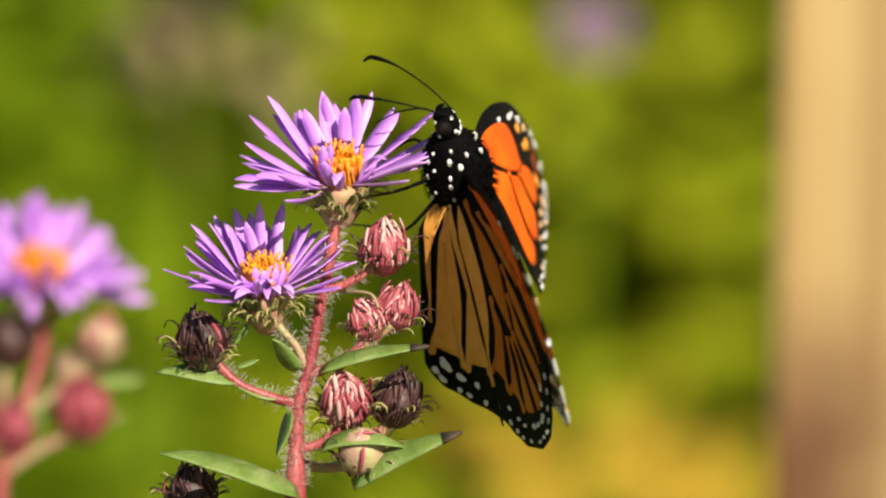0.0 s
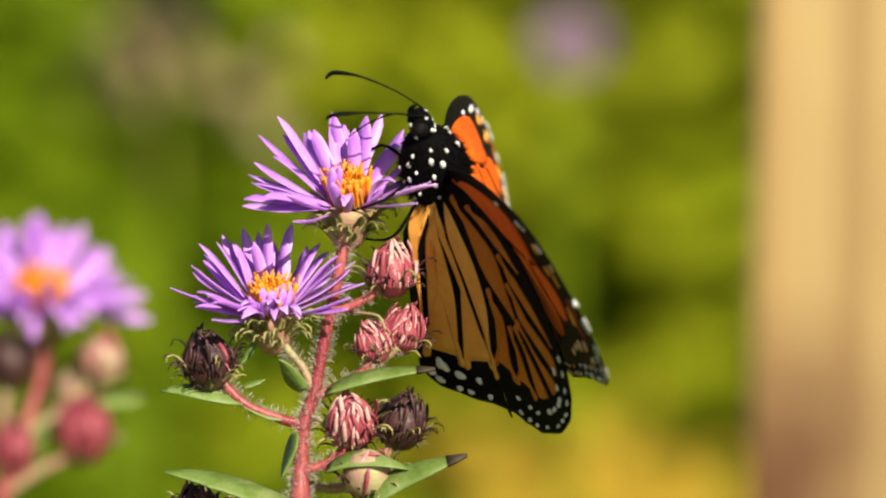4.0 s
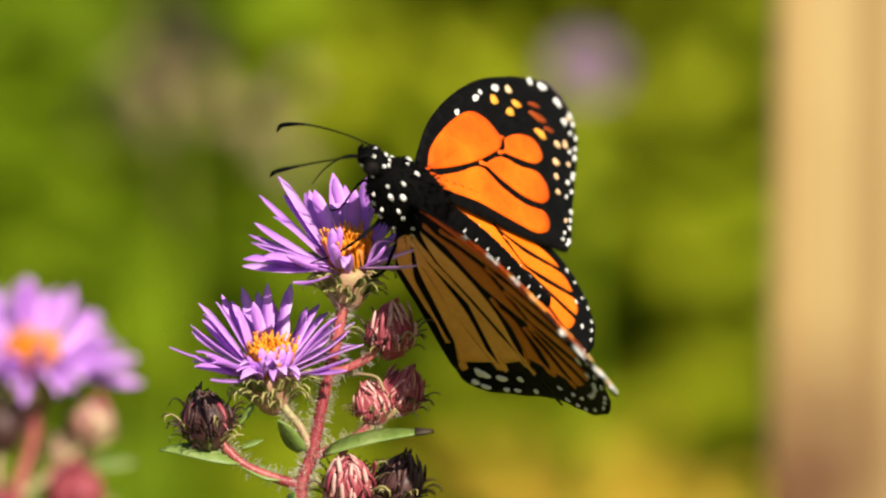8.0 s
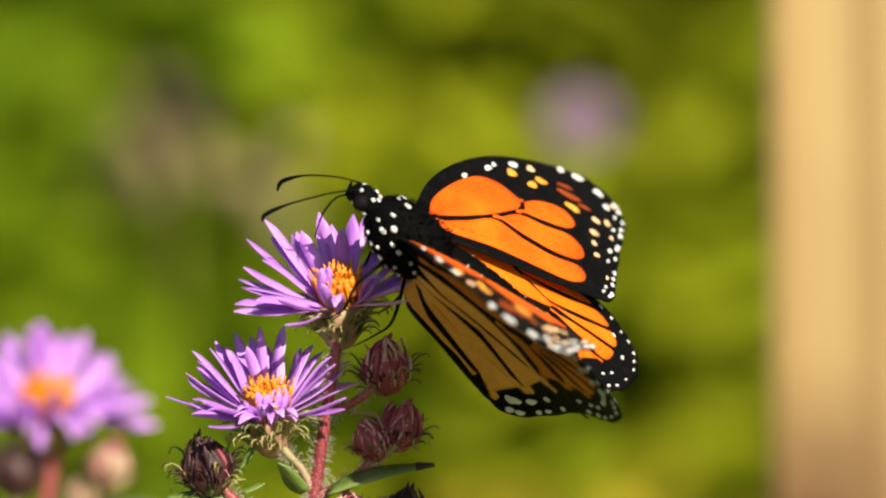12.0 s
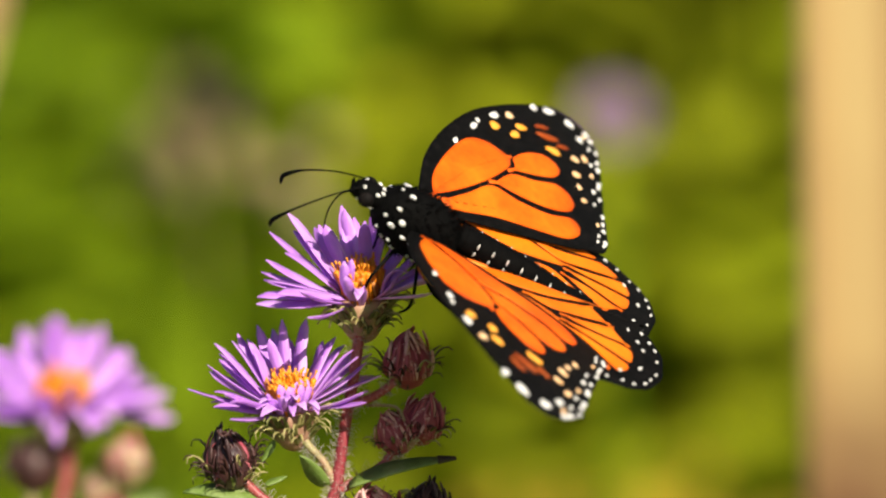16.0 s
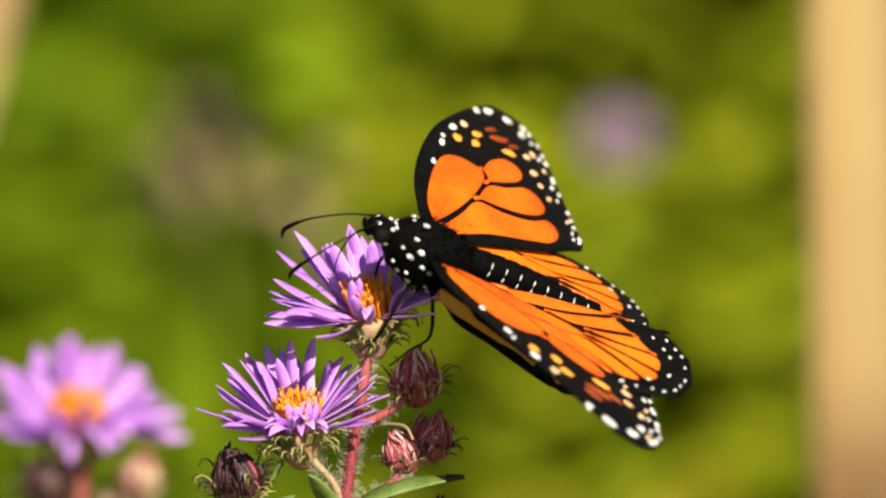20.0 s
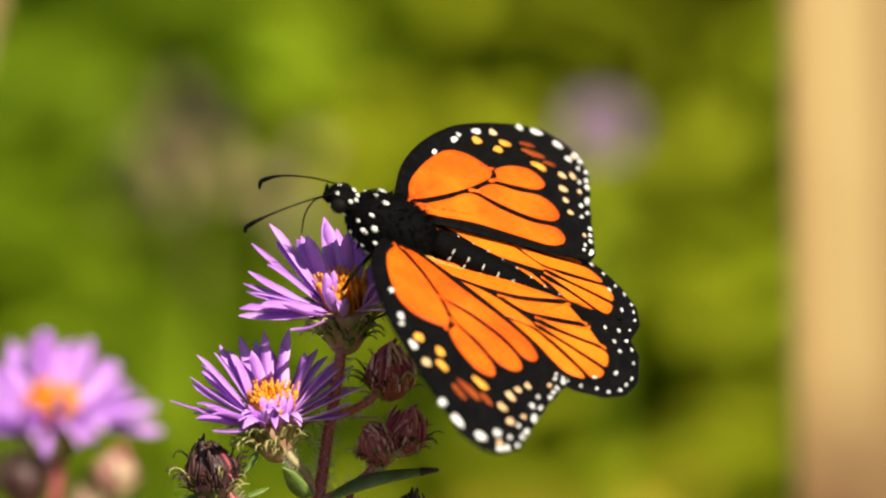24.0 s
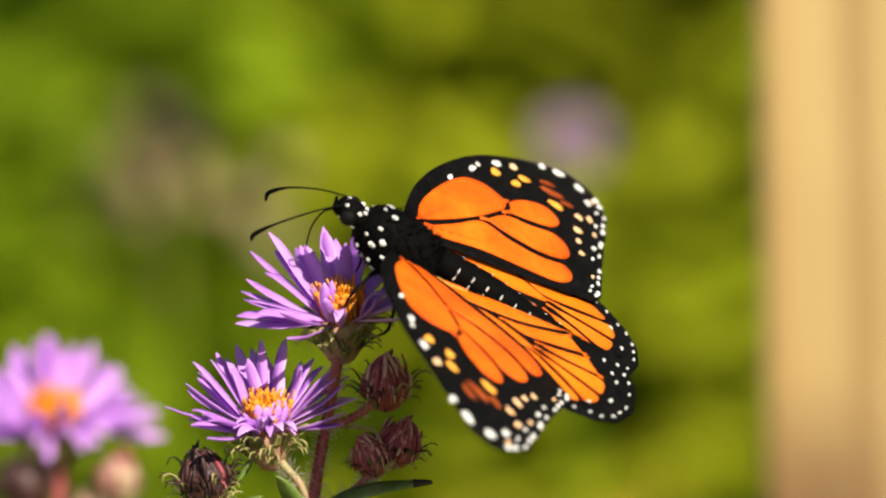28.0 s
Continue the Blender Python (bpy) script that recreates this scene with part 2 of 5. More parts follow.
def blade(bm, length, width, shape, curl=0.0, trough=0.15, segs=7, thick=0.00012, m=Matrix(), wave=0.0, tip_curl=0.0, start=0.0):
    """A thin solid strap along +x: shape(s) is the share of the width at s in 0..1; curl bends it up (radians), trough hollows it."""
    top, low = [], []
    x = z = 0.0
    for i in range(segs + 1):
        s = i / segs
        ang = curl * s + tip_curl * s * s * s
        if i:
            x += length / segs * math.cos(ang)
            z += length / segs * math.sin(ang)
        w = max(width * shape(s) / 2, width * 0.04)
        side = wave * width * math.sin(s * 5)
        if s < start - 1e-6:
            continue
        n = Vector((-math.sin(ang), 0, math.cos(ang)))
        row = [Vector((x, side - w, z)) + n * trough * w, Vector((x, side, z)), Vector((x, side + w, z)) + n * trough * w]
        top.append([bm.verts.new(m @ (p + n * thick / 2)) for p in row])
        low.append([bm.verts.new(m @ (p - n * thick / 2)) for p in row])
    segs = len(top) - 1
    for a, b in zip(range(segs), range(1, segs + 1)):
        for j in (0, 1):
            bm.faces.new((top[a][j], top[b][j], top[b][j + 1], top[a][j + 1]))
            bm.faces.new((low[a][j], low[a][j + 1], low[b][j + 1], low[b][j]))
        bm.faces.new((top[a][0], low[a][0], low[b][0], top[b][0]))
        bm.faces.new((top[a][2], top[b][2], low[b][2], low[a][2]))
    for r, flip in ((0, 1), (segs, 0)):
        for j in (0, 1):
            f = (top[r][j], top[r][j + 1], low[r][j + 1], low[r][j])
            bm.faces.new(f if flip else f[::-1])
    return bm


def frame_along(origin, axis, face=(0, -1, 0)):
    """A pose at origin whose z is axis and whose x leans to face."""
    z = Vector(axis).normalized()
    x = Vector(face)
    x = (x - z * x.dot(z)).normalized()
    y = z.cross(x)
    m = Matrix((x, y, z)).transposed().to_4x4()
    m.translation = origin
    return m


def thing(name, label, category, group="", m=None, kind=""):
    ob = new(name)
    ob.empty_display_size = 0.01
    if m is not None:
        ob.matrix_basis = m
    return tagged(ob, label, category, group, kind)


strap = lambda s: (0.35 + 0.65 * min(1, s * 2)) * (1 if s < 0.66 else max(0, 1 - ((s - 0.66) / 0.34) ** 2) ** 0.5)
lance = lambda s: math.sin(math.pi * min(1, 0.12 + 0.88 * s ** 0.8)) ** 0.8
spike = lambda s: 1 - 0.92 * s

# ---- ground and post ----
def ground():
    bm = bmesh.new()
    n = 60
    xs = [math.copysign(abs(k / n * 2) ** 3.2 * 190 + abs(k) * 0.1, k) for k in range(-n // 2, n // 2 + 1)]
    grid = [[bm.verts.new((x, y, 0.03 * noise.noise((x * 1.3, y * 1.3, 0)) * (1 if abs(x) + abs(y) < 12 else 4))) for x in xs] for y in xs]
    for i in range(n):
        for j in range(n):
            bm.faces.new((grid[i][j], grid[i][j + 1], grid[i + 1][j + 1], grid[i + 1][j]))
    tagged(part("ground", bm, GROUND), "rough meadow soil with moss and short green growth", "ground", kind="structure")


def wood_post(name, label, base, top, width, depth, turn):
    """A squared post with softened edges and slightly uneven faces, from base to top."""
    ob = thing(name, label, "post", m=pose(*base, 0, 0, 0))
    axis = Vector(top) - Vector(base)
    f = frame_along(Vector((0, 0, 0)), axis, (math.sin(radians(turn)), -math.cos(radians(turn)), 0))
    bm = bmesh.new()
    rows = []
    segs = 30
    for i in range(segs + 1):
        h = axis.length * i / segs
        ring = []
        for sx, sy in ((-1, -1), (1, -1), (1, 1), (-1, 1)):
            for k in (0, 1, 2):
                c = 0.93 + 0.035 * (1 if k == 1 else 0)
                ex, ey = (c, 1) if (k == 0) == (sx * sy > 0) and k != 1 else (1, c)
                if k == 1:
                    ex = ey = 0.985
                w = 1 + 0.012 * noise.noise((sx, sy, h * 6))
                ring.append(bm.verts.new(f @ Vector((sx * depth / 2 * ex * w, sy * width / 2 * ey * w, h))))
        rows.append(ring)
    for a, b in zip(rows, rows[1:]):
        for j in range(12):
            bm.faces.new((a[j], a[(j + 1) % 12], b[(j + 1) % 12], b[j]))
    bm.faces.new(rows[0][::-1]), bm.faces.new(rows[-1])
    bmesh.ops.recalc_face_normals(bm, faces=bm.faces)
    o = part("post_shaft", bm, POST, ob)
    o.data.polygons.foreach_set("use_smooth", [False] * len(o.data.polygons))
    return ob


ground()
edge_low = spot(1335, 980, 0.36)
PX = edge_low.x + 0.047
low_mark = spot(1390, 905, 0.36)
# a darker brown patch low on the post's left side
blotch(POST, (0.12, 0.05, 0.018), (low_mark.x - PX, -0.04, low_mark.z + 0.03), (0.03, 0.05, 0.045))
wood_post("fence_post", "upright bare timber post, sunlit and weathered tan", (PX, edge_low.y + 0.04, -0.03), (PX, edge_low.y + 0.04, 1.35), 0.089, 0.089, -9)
sk_a, sk_b = spot(-104, -150, 0.5), spot(-160, 30, 0.5)
slope = (sk_a - sk_b) / (sk_a.z - sk_b.z)
foot = sk_b - slope * (sk_b.z + 0.02) - Vector((0.02, 0, 0))
wood_post("leaning_stake", "tan timber stake leaning among the meadow plants", foot, foot + slope * 1.3, 0.04, 0.04, 8)


# ---- asters ----
PETALS = [mesh_of("petal", blade(bmesh.new(), 11.8 * MM * k, 2.1 * MM * w, strap, c, 0.28, 8, 0.00014, Matrix(), wv, tc), PETAL)
          for k, w, c, wv, tc in ((1, 1, 0.10, 0.1, -0.1), (0.92, 1.05, 0.3, -0.1, 0.1), (1.05, 0.9, -0.15, 0.15, 0.3), (0.85, 0.95, 0.45, 0.0, -0.5), (0.97, 1.0, -0.05, -0.2, 0.45))]
CURLED = [mesh_of("petal", blade(bmesh.new(), 8.6 * MM * k, 1.7 * MM, strap, c, 0.4, 8, 0.00014, Matrix(), wv, tc), PETAL)
          for k, c, wv, tc in ((1, 0.35, 0.1, -1.6), (0.85, 0.2, -0.1, 0.5))]


def floret_mesh(material, h):
    bm = bmesh.new()
    lathe(bm, [(0, 0.16 * MM), (h * 0.6, 0.22 * MM), (h * 0.8, 0.40 * MM), (h, 0.5 * MM), (h * 1.05, 0.2 * MM)], 6)
    tube(bm, [(0, 0, h), (0.08 * MM, 0, h + 0.8 * MM), (0.25 * MM, 0, h + 1.5 * MM)], [0.14 * MM, 0.12 * MM, 0.2 * MM], 4)
    return mesh_of("disc_floret", bm, material)


FLORETS = [floret_mesh(DISC, 4.4 * MM), floret_mesh(DISC, 3.9 * MM), floret_mesh(DISC_RED, 3.2 * MM)]
BRACTS = [mesh_of("bract", blade(bmesh.new(), 5.4 * MM * k, 0.9 * MM, spike, c, 0.2, 6, 0.0002, Matrix(), 0.1, tc), BRACT) for k, c, tc in ((1, 0.5, -2.2), (0.85, 0.4, -1.6), (1.15, 0.55, -2.8))]
BUD_BRACTS = [mesh_of("bract", blade(bmesh.new(), 4.6 * MM * k, 0.55 * MM, spike, c, 0.2, 6, 0.0002, Matrix(), 0.1, tc), BUD_BRACT) for k, c, tc in ((1, 0.7, -1.8), (0.85, 0.6, -1.2), (1.1, 0.8, -2.4))]
TIPS = [mesh_of("petal_tip", blade(bmesh.new(), 3.9 * MM * k, 0.55 * MM, strap, c, 0.35, 6, 0.0002, Matrix(), wv), BUD_TIP) for k, c, wv in ((1, 1.25, 0.1), (0.85, 1.05, -0.1), (1.05, 0.75, 0.15))]
CRIMSON_TIPS = [mesh_of("petal_tip", blade(bmesh.new(), 4.4 * MM * k, 0.8 * MM, strap, c, 0.35, 6, 0.0002, Matrix(), 0.1), CRIMSON) for k, c in ((1, 1.1), (0.85, 0.95))]
DARK_TIPS = [mesh_of("petal_tip", blade(bmesh.new(), 4.6 * MM * k, 0.55 * MM, strap, c, 0.35, 6, 0.0002, Matrix(), 0.1), BUD_BRACT) for k, c in ((1, 0.9), (0.85, 0.7))]


def flower_head(plant, origin, axis, size, count, seed, label, back_lift=0.0, spent=0.3, bracts=62, droop=14, gap=0.0, slim=1.0, front_lift=(5, 45), reach=0.0, disc=3.3, short=0.85):
    """An open aster head: cup, two ranks of strap petals, curled front petals, disc florets, recurved bracts."""
    rng = random.Random(seed)
    f = frame_along(origin, axis)
    head = part("flower_head", lathe(bmesh.new(), [(-6.2 * MM, 1.0 * MM), (-5.6 * MM, 1.9 * MM), (-4 * MM, 2.9 * MM), (-1.5 * MM, 3.4 * MM), (0, 3.7 * MM), (0.7 * MM, 2.6 * MM)], 14), CUP, plant, label, f @ Matrix.Scale(size, 4))
    for i in range(count):
        az = math.tau * i * 0.381966 + rng.uniform(-0.12, 0.12)
        inner = i % 2
        front = math.cos(az - 0.25)  # 1 towards the viewer
        if front > 0.8 and rng.random() < gap:
            continue
        lift = rng.gauss(24 + 9 * inner, 8) + back_lift * max(0, -front) - droop * abs(math.sin(az))
        curled = front > 0.55 and rng.random() < 0.85
        if curled:
            me, lift = CURLED[i % 2], rng.uniform(*front_lift)
        else:
            me = PETALS[rng.randrange(5)]
        m = Matrix.Rotation(az, 4, "Z") @ pose((2.9 - 0.4 * inner) * MM, 0, (0.2 + 0.5 * inner) * MM, rng.gauss(0, 14), -lift, 0)
        place_mesh("petal", me, head, m=m @ Matrix.Diagonal((rng.uniform(0.86, 1.1) * (short if curled else 1 + reach * abs(math.sin(az))), slim * rng.uniform(0.85, 1.15), 1, 1)))
    n = 70
    for i in range(n):
        r, az = disc * MM * math.sqrt((i + 0.5) / n), i * 2.39996
        me = FLORETS[2] if rng.random() < spent * (2.2 if r > 2.5 * MM else 0.4) else FLORETS[0 if r < 2.4 * MM else 1]
        place_mesh("disc_floret", me, head, m=Matrix.Rotation(az, 4, "Z") @ pose(r, 0, 0.2 * MM, 0, 14 * r / (3 * MM) + rng.uniform(-6, 6), rng.uniform(0, 360)))
    for i in range(bracts):
        row = i % 3
        az = i * 2.39996 + rng.uniform(-0.1, 0.1)
        m = Matrix.Rotation(az, 4, "Z") @ pose((2.3 + 0.5 * row) * MM, 0, (-4.6 + 1.5 * row) * MM, rng.gauss(0, 12), -rng.uniform(40, 62), 0)
        place_mesh("bract", BRACTS[rng.randrange(3)], head, m=m)
    return head


def bud(plant, origin, axis, size, seed, label, core=None, open_tips=84, bracts=40, tips=None):
    """A closed bud: ovoid core wrapped in overlapping petal tips above and thin spiky recurved bracts below."""
    rng = random.Random(seed)
    f = frame_along(origin, axis) @ Matrix.Scale(size * 0.87, 4)
    b = part("bud", lathe(bmesh.new(), [(-4.2 * MM, 0.8 * MM), (-3.3 * MM, 2.2 * MM), (-1.4 * MM, 3.2 * MM), (0.6 * MM, 3.1 * MM), (1.9 * MM, 2.2 * MM), (2.6 * MM, 0.9 * MM)], 12), core or BUD_BRACT, plant, label, f)
    for i in range(open_tips):
        az, ring = i * 2.39996, i % 3
        r, z, up = ((3.35, -1.7, 78), (3.1, -0.4, 90), (2.4, 0.9, 100))[ring]
        m = Matrix.Rotation(az, 4, "Z") @ pose(r * MM, 0, z * MM, rng.gauss(0, 16), -rng.gauss(up, 10), 0)
        place_mesh("petal_tip", rng.choice(tips or TIPS), b, m=m @ Matrix.Scale(rng.uniform(0.7, 1.15), 4))
    for i in range(bracts):
        az, row = i * 2.39996, i % 5
        m = Matrix.Rotation(az, 4, "Z") @ pose((2.0 + 0.26 * row) * MM, 0, (-3.5 + 0.7 * row) * MM, rng.gauss(0, 14), -rng.uniform(30, 66), 0)
        place_mesh("bract", (BUD_BRACTS if rng.random() < 0.8 else BRACTS)[rng.randrange(3)], b, m=m @ Matrix.Scale(rng.uniform(0.6, 0.9), 4))
    return b


def rod(name, plant, pts, radii, material, label="", hairy=0, seed=1, sides=10):
    line = smooth_line(pts, 6)
    ob = part(name, tube(bmesh.new(), line, radii, sides), material, plant, label)
    if hairy:
        rng = random.Random(seed)
        bm = bmesh.new()
        rs = np.interp(np.linspace(0, 1, len(line)), np.linspace(0, 1, len(radii)), radii)
        for _ in range(hairy):
            k = rng.uniform(0, len(line) - 1.001)
            i, s = int(k), k % 1
            p, d = line[i].lerp(line[i + 1], s), (line[i + 1] - line[i]).normalized()
            o = d.orthogonal().normalized()
            o.rotate(Matrix.Rotation(rng.uniform(0, math.tau), 3, d))
            ln = rng.uniform(0.6, 1.5) * MM
            a = p + o * rs[i] * 0.9
            tube(bm, [a, a + o * ln * 0.6 + d * ln * rng.uniform(-0.2, 0.3), a + o * ln + d * ln * rng.uniform(-0.4, 0.5)], [0.045 * MM, 0.02 * MM], 3)
        tagged(part("hairs", bm, HAIR, ob), "fine white hairs", kind="stuff")
    return ob


def leaf(plant, base, tip, width, face=(0, -0.5, 1), curl=0.4, label="", withered=False):
    """A lance-shaped leaf from base to tip whose upper side looks along face."""
    base, tip = Vector(base), Vector(tip)
    x = (tip - base).normalized()
    z = Vector(face)
    z = (z - x * z.dot(x)).normalized()
    m = Matrix((x, z.cross(x), z)).transposed().to_4x4()
    m.translation = base
    ln = (tip - base).length
    m = m @ Matrix.Rotation(curl / 2, 4, "Y")
    width *= 0.68
    ob = part("leaf", blade(bmesh.new(), ln * (1 + curl * curl / 24), width, lance, curl, 0.3, 12, 0.00025, Matrix(), 0.06), LEAF, plant, label, m)
    if withered:
        part("leaf_tip", blade(bmesh.new(), ln * (1.01 + curl * curl / 24), width * 1.08, lance, curl, 0.3, 12, 0.0005, Matrix(), 0.06, 0, 0.82), LEAF_TIP, ob, "withered black leaf tip")
    return ob


def rooted(plant, root):
    """Moves the plant's own origin to its root, leaving its parts in place."""
    for o in plant.children:
        o.matrix_basis = Matrix.Translation(-root) @ o.matrix_basis
    plant.location = root
    return plant


def main_aster():
    ob = thing("purple_aster", "purple aster with two open heads and spiky buds", "flower")
    s = spot
    low = s(497, 900)
    root = Vector((low.x - 0.03, low.y + 0.05, -0.02))
    rod("stem", ob, [root, root.lerp(low, 0.5) + Vector((0.012, 0, 0)), low, s(500, 820), s(507, 750), s(524, 703), s(545, 600), s(568, 500), s(582, 425)],
        [3.0 * MM, 2.0 * MM, 1.15 * MM, 1.0 * MM, 0.9 * MM, 0.8 * MM, 0.85 * MM], STEM, "reddish hairy stem", 1500)
    rod("branch", ob, [s(524, 700), s(505, 655), s(480, 625), s(462, 600)], [0.70 * MM, 0.57 * MM, 0.74 * MM], STALK, "pale hairy branch", 150, 2)
    rod("branch", ob, [s(505, 757), s(455, 742), s(405, 720), s(372, 690), s(352, 662)], [0.78 * MM, 0.61 * MM, 0.74 * MM], STEM, "", 180, 3)
    rod("branch", ob, [s(526, 706), s(570, 688), s(612, 664), s(632, 640)], [0.78 * MM, 0.66 * MM, 0.70 * MM], STEM, "", 180, 4)
    rod("branch", ob, [s(618, 660), s(650, 640), s(672, 620)], [0.61 * MM, 0.66 * MM], STALK, "", 60, 5)
    rod("branch", ob, [s(556, 556), s(590, 548), s(622, 532), s(645, 512)], [0.66 * MM, 0.61 * MM], STEM, "", 110, 6)
    rod("branch", ob, [s(502, 836), s(540, 828), s(572, 805), s(590, 785)], [0.74 * MM, 0.66 * MM], STEM, "", 110, 7)
    rod("branch", ob, [s(500, 860, 0.004), s(560, 870, 0.006), s(620, 850, 0.008), s(662, 790, 0.008)], [0.74 * MM, 0.74 * MM], STALK, "", 80, 8)
    rod("branch", ob, [s(500, 1010), s(420, 985), s(345, 950), s(318, 925)], [0.74 * MM, 0.66 * MM], STEM, "", 80, 9)
    rod("branch", ob, [s(587, 560, 0.002), s(610, 560, 0.0), s(640, 566, -0.002), s(652, 590, -0.003)], [0.25 * MM, 0.20 * MM], STALK)
    flower_head(ob, s(588, 372), (0.0, -0.24, 0.96), 1.02, 50, 11, "open purple aster head with orange disc", 26, gap=0.5, slim=0.92, front_lift=(25, 70), reach=0.1, disc=2.9)
    flower_head(ob, s(452, 560), (-0.08, -0.22, 0.96), 0.96, 64, 23, "open purple aster head with orange disc", 30, 0.2, 60, 8, 0.0, 0.82, (25, 75), 0.0, 3.1, 0.62)
    bud(ob, s(664, 482), (0.05, -0.25, 0.95), 1.2, 31, "round red-purple bud with spiky bracts", CRIMSON, 130)
    # shade from the head above is put into this bud's dark tips
    bud(ob, s(338, 640), (-0.15, -0.1, 0.95), 1.25, 32, "dark purple bud with spiky bracts", open_tips=70, bracts=70, tips=DARK_TIPS + DARK_TIPS + TIPS[:1])
    bud(ob, s(632, 610), (-0.25, -0.2, 0.9), 0.95, 33, "slender red bud", CRIMSON, 90, 40)
    bud(ob, s(684, 590, 0.002), (0.3, -0.2, 0.9), 1.05, 34, "half-open pink bud", CRIMSON, 110, 44)
    bud(ob, s(588, 752), (-0.05, -0.5, 0.85), 1.25, 35, "spiky red-brown bud", CRIMSON, 120, 60)
    bud(ob, s(680, 752, 0.008), (0.25, -0.15, 0.95), 1.2, 36, "dark spiky bud", open_tips=60, bracts=64, tips=DARK_TIPS)
    bud(ob, s(618, 838, -0.003), (0.15, -0.4, 0.9), 1.25, 37, "pale green bud cup", CREAM, 6, 24)
    bud(ob, s(312, 905), (-0.1, -0.3, 0.95), 1.2, 38, "dark purple bud with spiky bracts", open_tips=70, bracts=70, tips=DARK_TIPS + DARK_TIPS + TIPS[:1])
    leaf(ob, s(395, 715), s(254, 694), 5.2 * MM, (0.1, -0.55, 0.85), -0.5)
    leaf(ob, s(472, 745), s(385, 716), 4.0 * MM, (0.1, -0.5, 0.85), 0.3)
    leaf(ob, s(548, 700, -0.002), s(737, 658, -0.004), 4.6 * MM, (-0.1, -0.45, 0.9), -0.3, withered=True)
    leaf(ob, s(508, 695, -0.001), s(462, 640, -0.004), 4.2 * MM, (-0.6, -0.6, 0.5), 0.5)
    leaf(ob, s(400, 690), s(438, 676), 1.6 * MM, (0, -0.5, 0.8), 0.3)
    leaf(ob, s(492, 770, -0.002), s(468, 850, -0.004), 4.4 * MM, (-0.8, -0.5, 0.1), 0.4)
    leaf(ob, s(545, 838, -0.003), s(690, 832, -0.006), 5.0 * MM, (0, -0.5, 0.85), -0.9)
    leaf(ob, s(600, 905, -0.004), s(790, 811, -0.008), 6.2 * MM, (-0.2, -0.6, 0.75), -0.3, withered=True)
    leaf(ob, s(470, 905, -0.002), s(258, 838, -0.006), 7.0 * MM, (0.1, -0.45, 0.9), -0.35)
    leaf(ob, s(500, 915, -0.002), s(330, 862, -0.012), 6.0 * MM, (0.1, -0.6, 0.75), -0.3)
    leaf(ob, s(420, 612), s(396, 650), 1.6 * MM, (-0.3, -0.7, 0.4), 0.5)
    return rooted(ob, root)


def left_aster():
    ob = thing("purple_aster", "purple aster with one open head and rounded pink buds", "flower")
    s = lambda a, b, c=0.0: spot(a, b, 0.15 + c)
    low = s(-10, 920)
    root = Vector((low.x - 0.05, low.y + 0.03, -0.02))
    rod("stem", ob, [root, root.lerp(low, 0.5), low, s(25, 790), s(60, 690), s(78, 590)], [3.0 * MM, 1.8 * MM, 1.15 * MM, 1.05 * MM, 1.0 * MM], STEM, "reddish stem", 200, 41)
    rod("branch", ob, [s(28, 780), s(90, 740), s(128, 705), s(152, 670)], [0.90 * MM, 0.90 * MM], STALK)
    rod("branch", ob, [s(0, 880), s(60, 840), s(118, 810), s(132, 785)], [0.90 * MM, 0.90 * MM], STALK)
    rod("branch", ob, [s(20, 800), s(0, 740), s(5, 680)], [0.90 * MM, 0.90 * MM], STALK)
    flower_head(ob, s(62, 550), (0.05, -0.28, 0.95), 1.12, 58, 45, "open purple aster head with orange disc", 22, 0.05, gap=0.3, slim=0.95)
    bud(ob, s(172, 640), (0.15, -0.1, 0.95), 1.3, 46, "pink bud on a cream cup", CREAM, 40, 14)
    bud(ob, s(128, 690, 0.004), (0.1, -0.1, 0.95), 1.25, 47, "cream bud cup", CREAM, 6, 6)
    bud(ob, s(138, 764), (0, -0.2, 0.95), 1.65, 48, "round crimson bud", CRIMSON, 46, 12, CRIMSON_TIPS)
    bud(ob, s(8, 640), (-0.1, -0.1, 0.95), 1.45, 49, "dark purple bud", None, 34, 40, DARK_TIPS)
    bud(ob, s(14, 800), (-0.1, -0.2, 0.95), 1.3, 50, "crimson bud", CRIMSON, 40, 10, CRIMSON_TIPS)
    leaf(ob, s(60, 760), s(36, 850), 7 * MM, (-0.7, -0.6, 0.3), 0.3)
    leaf(ob, s(150, 720), s(245, 712), 5 * MM, (0, -0.5, 0.8), 0.3)
    return rooted(ob, root)


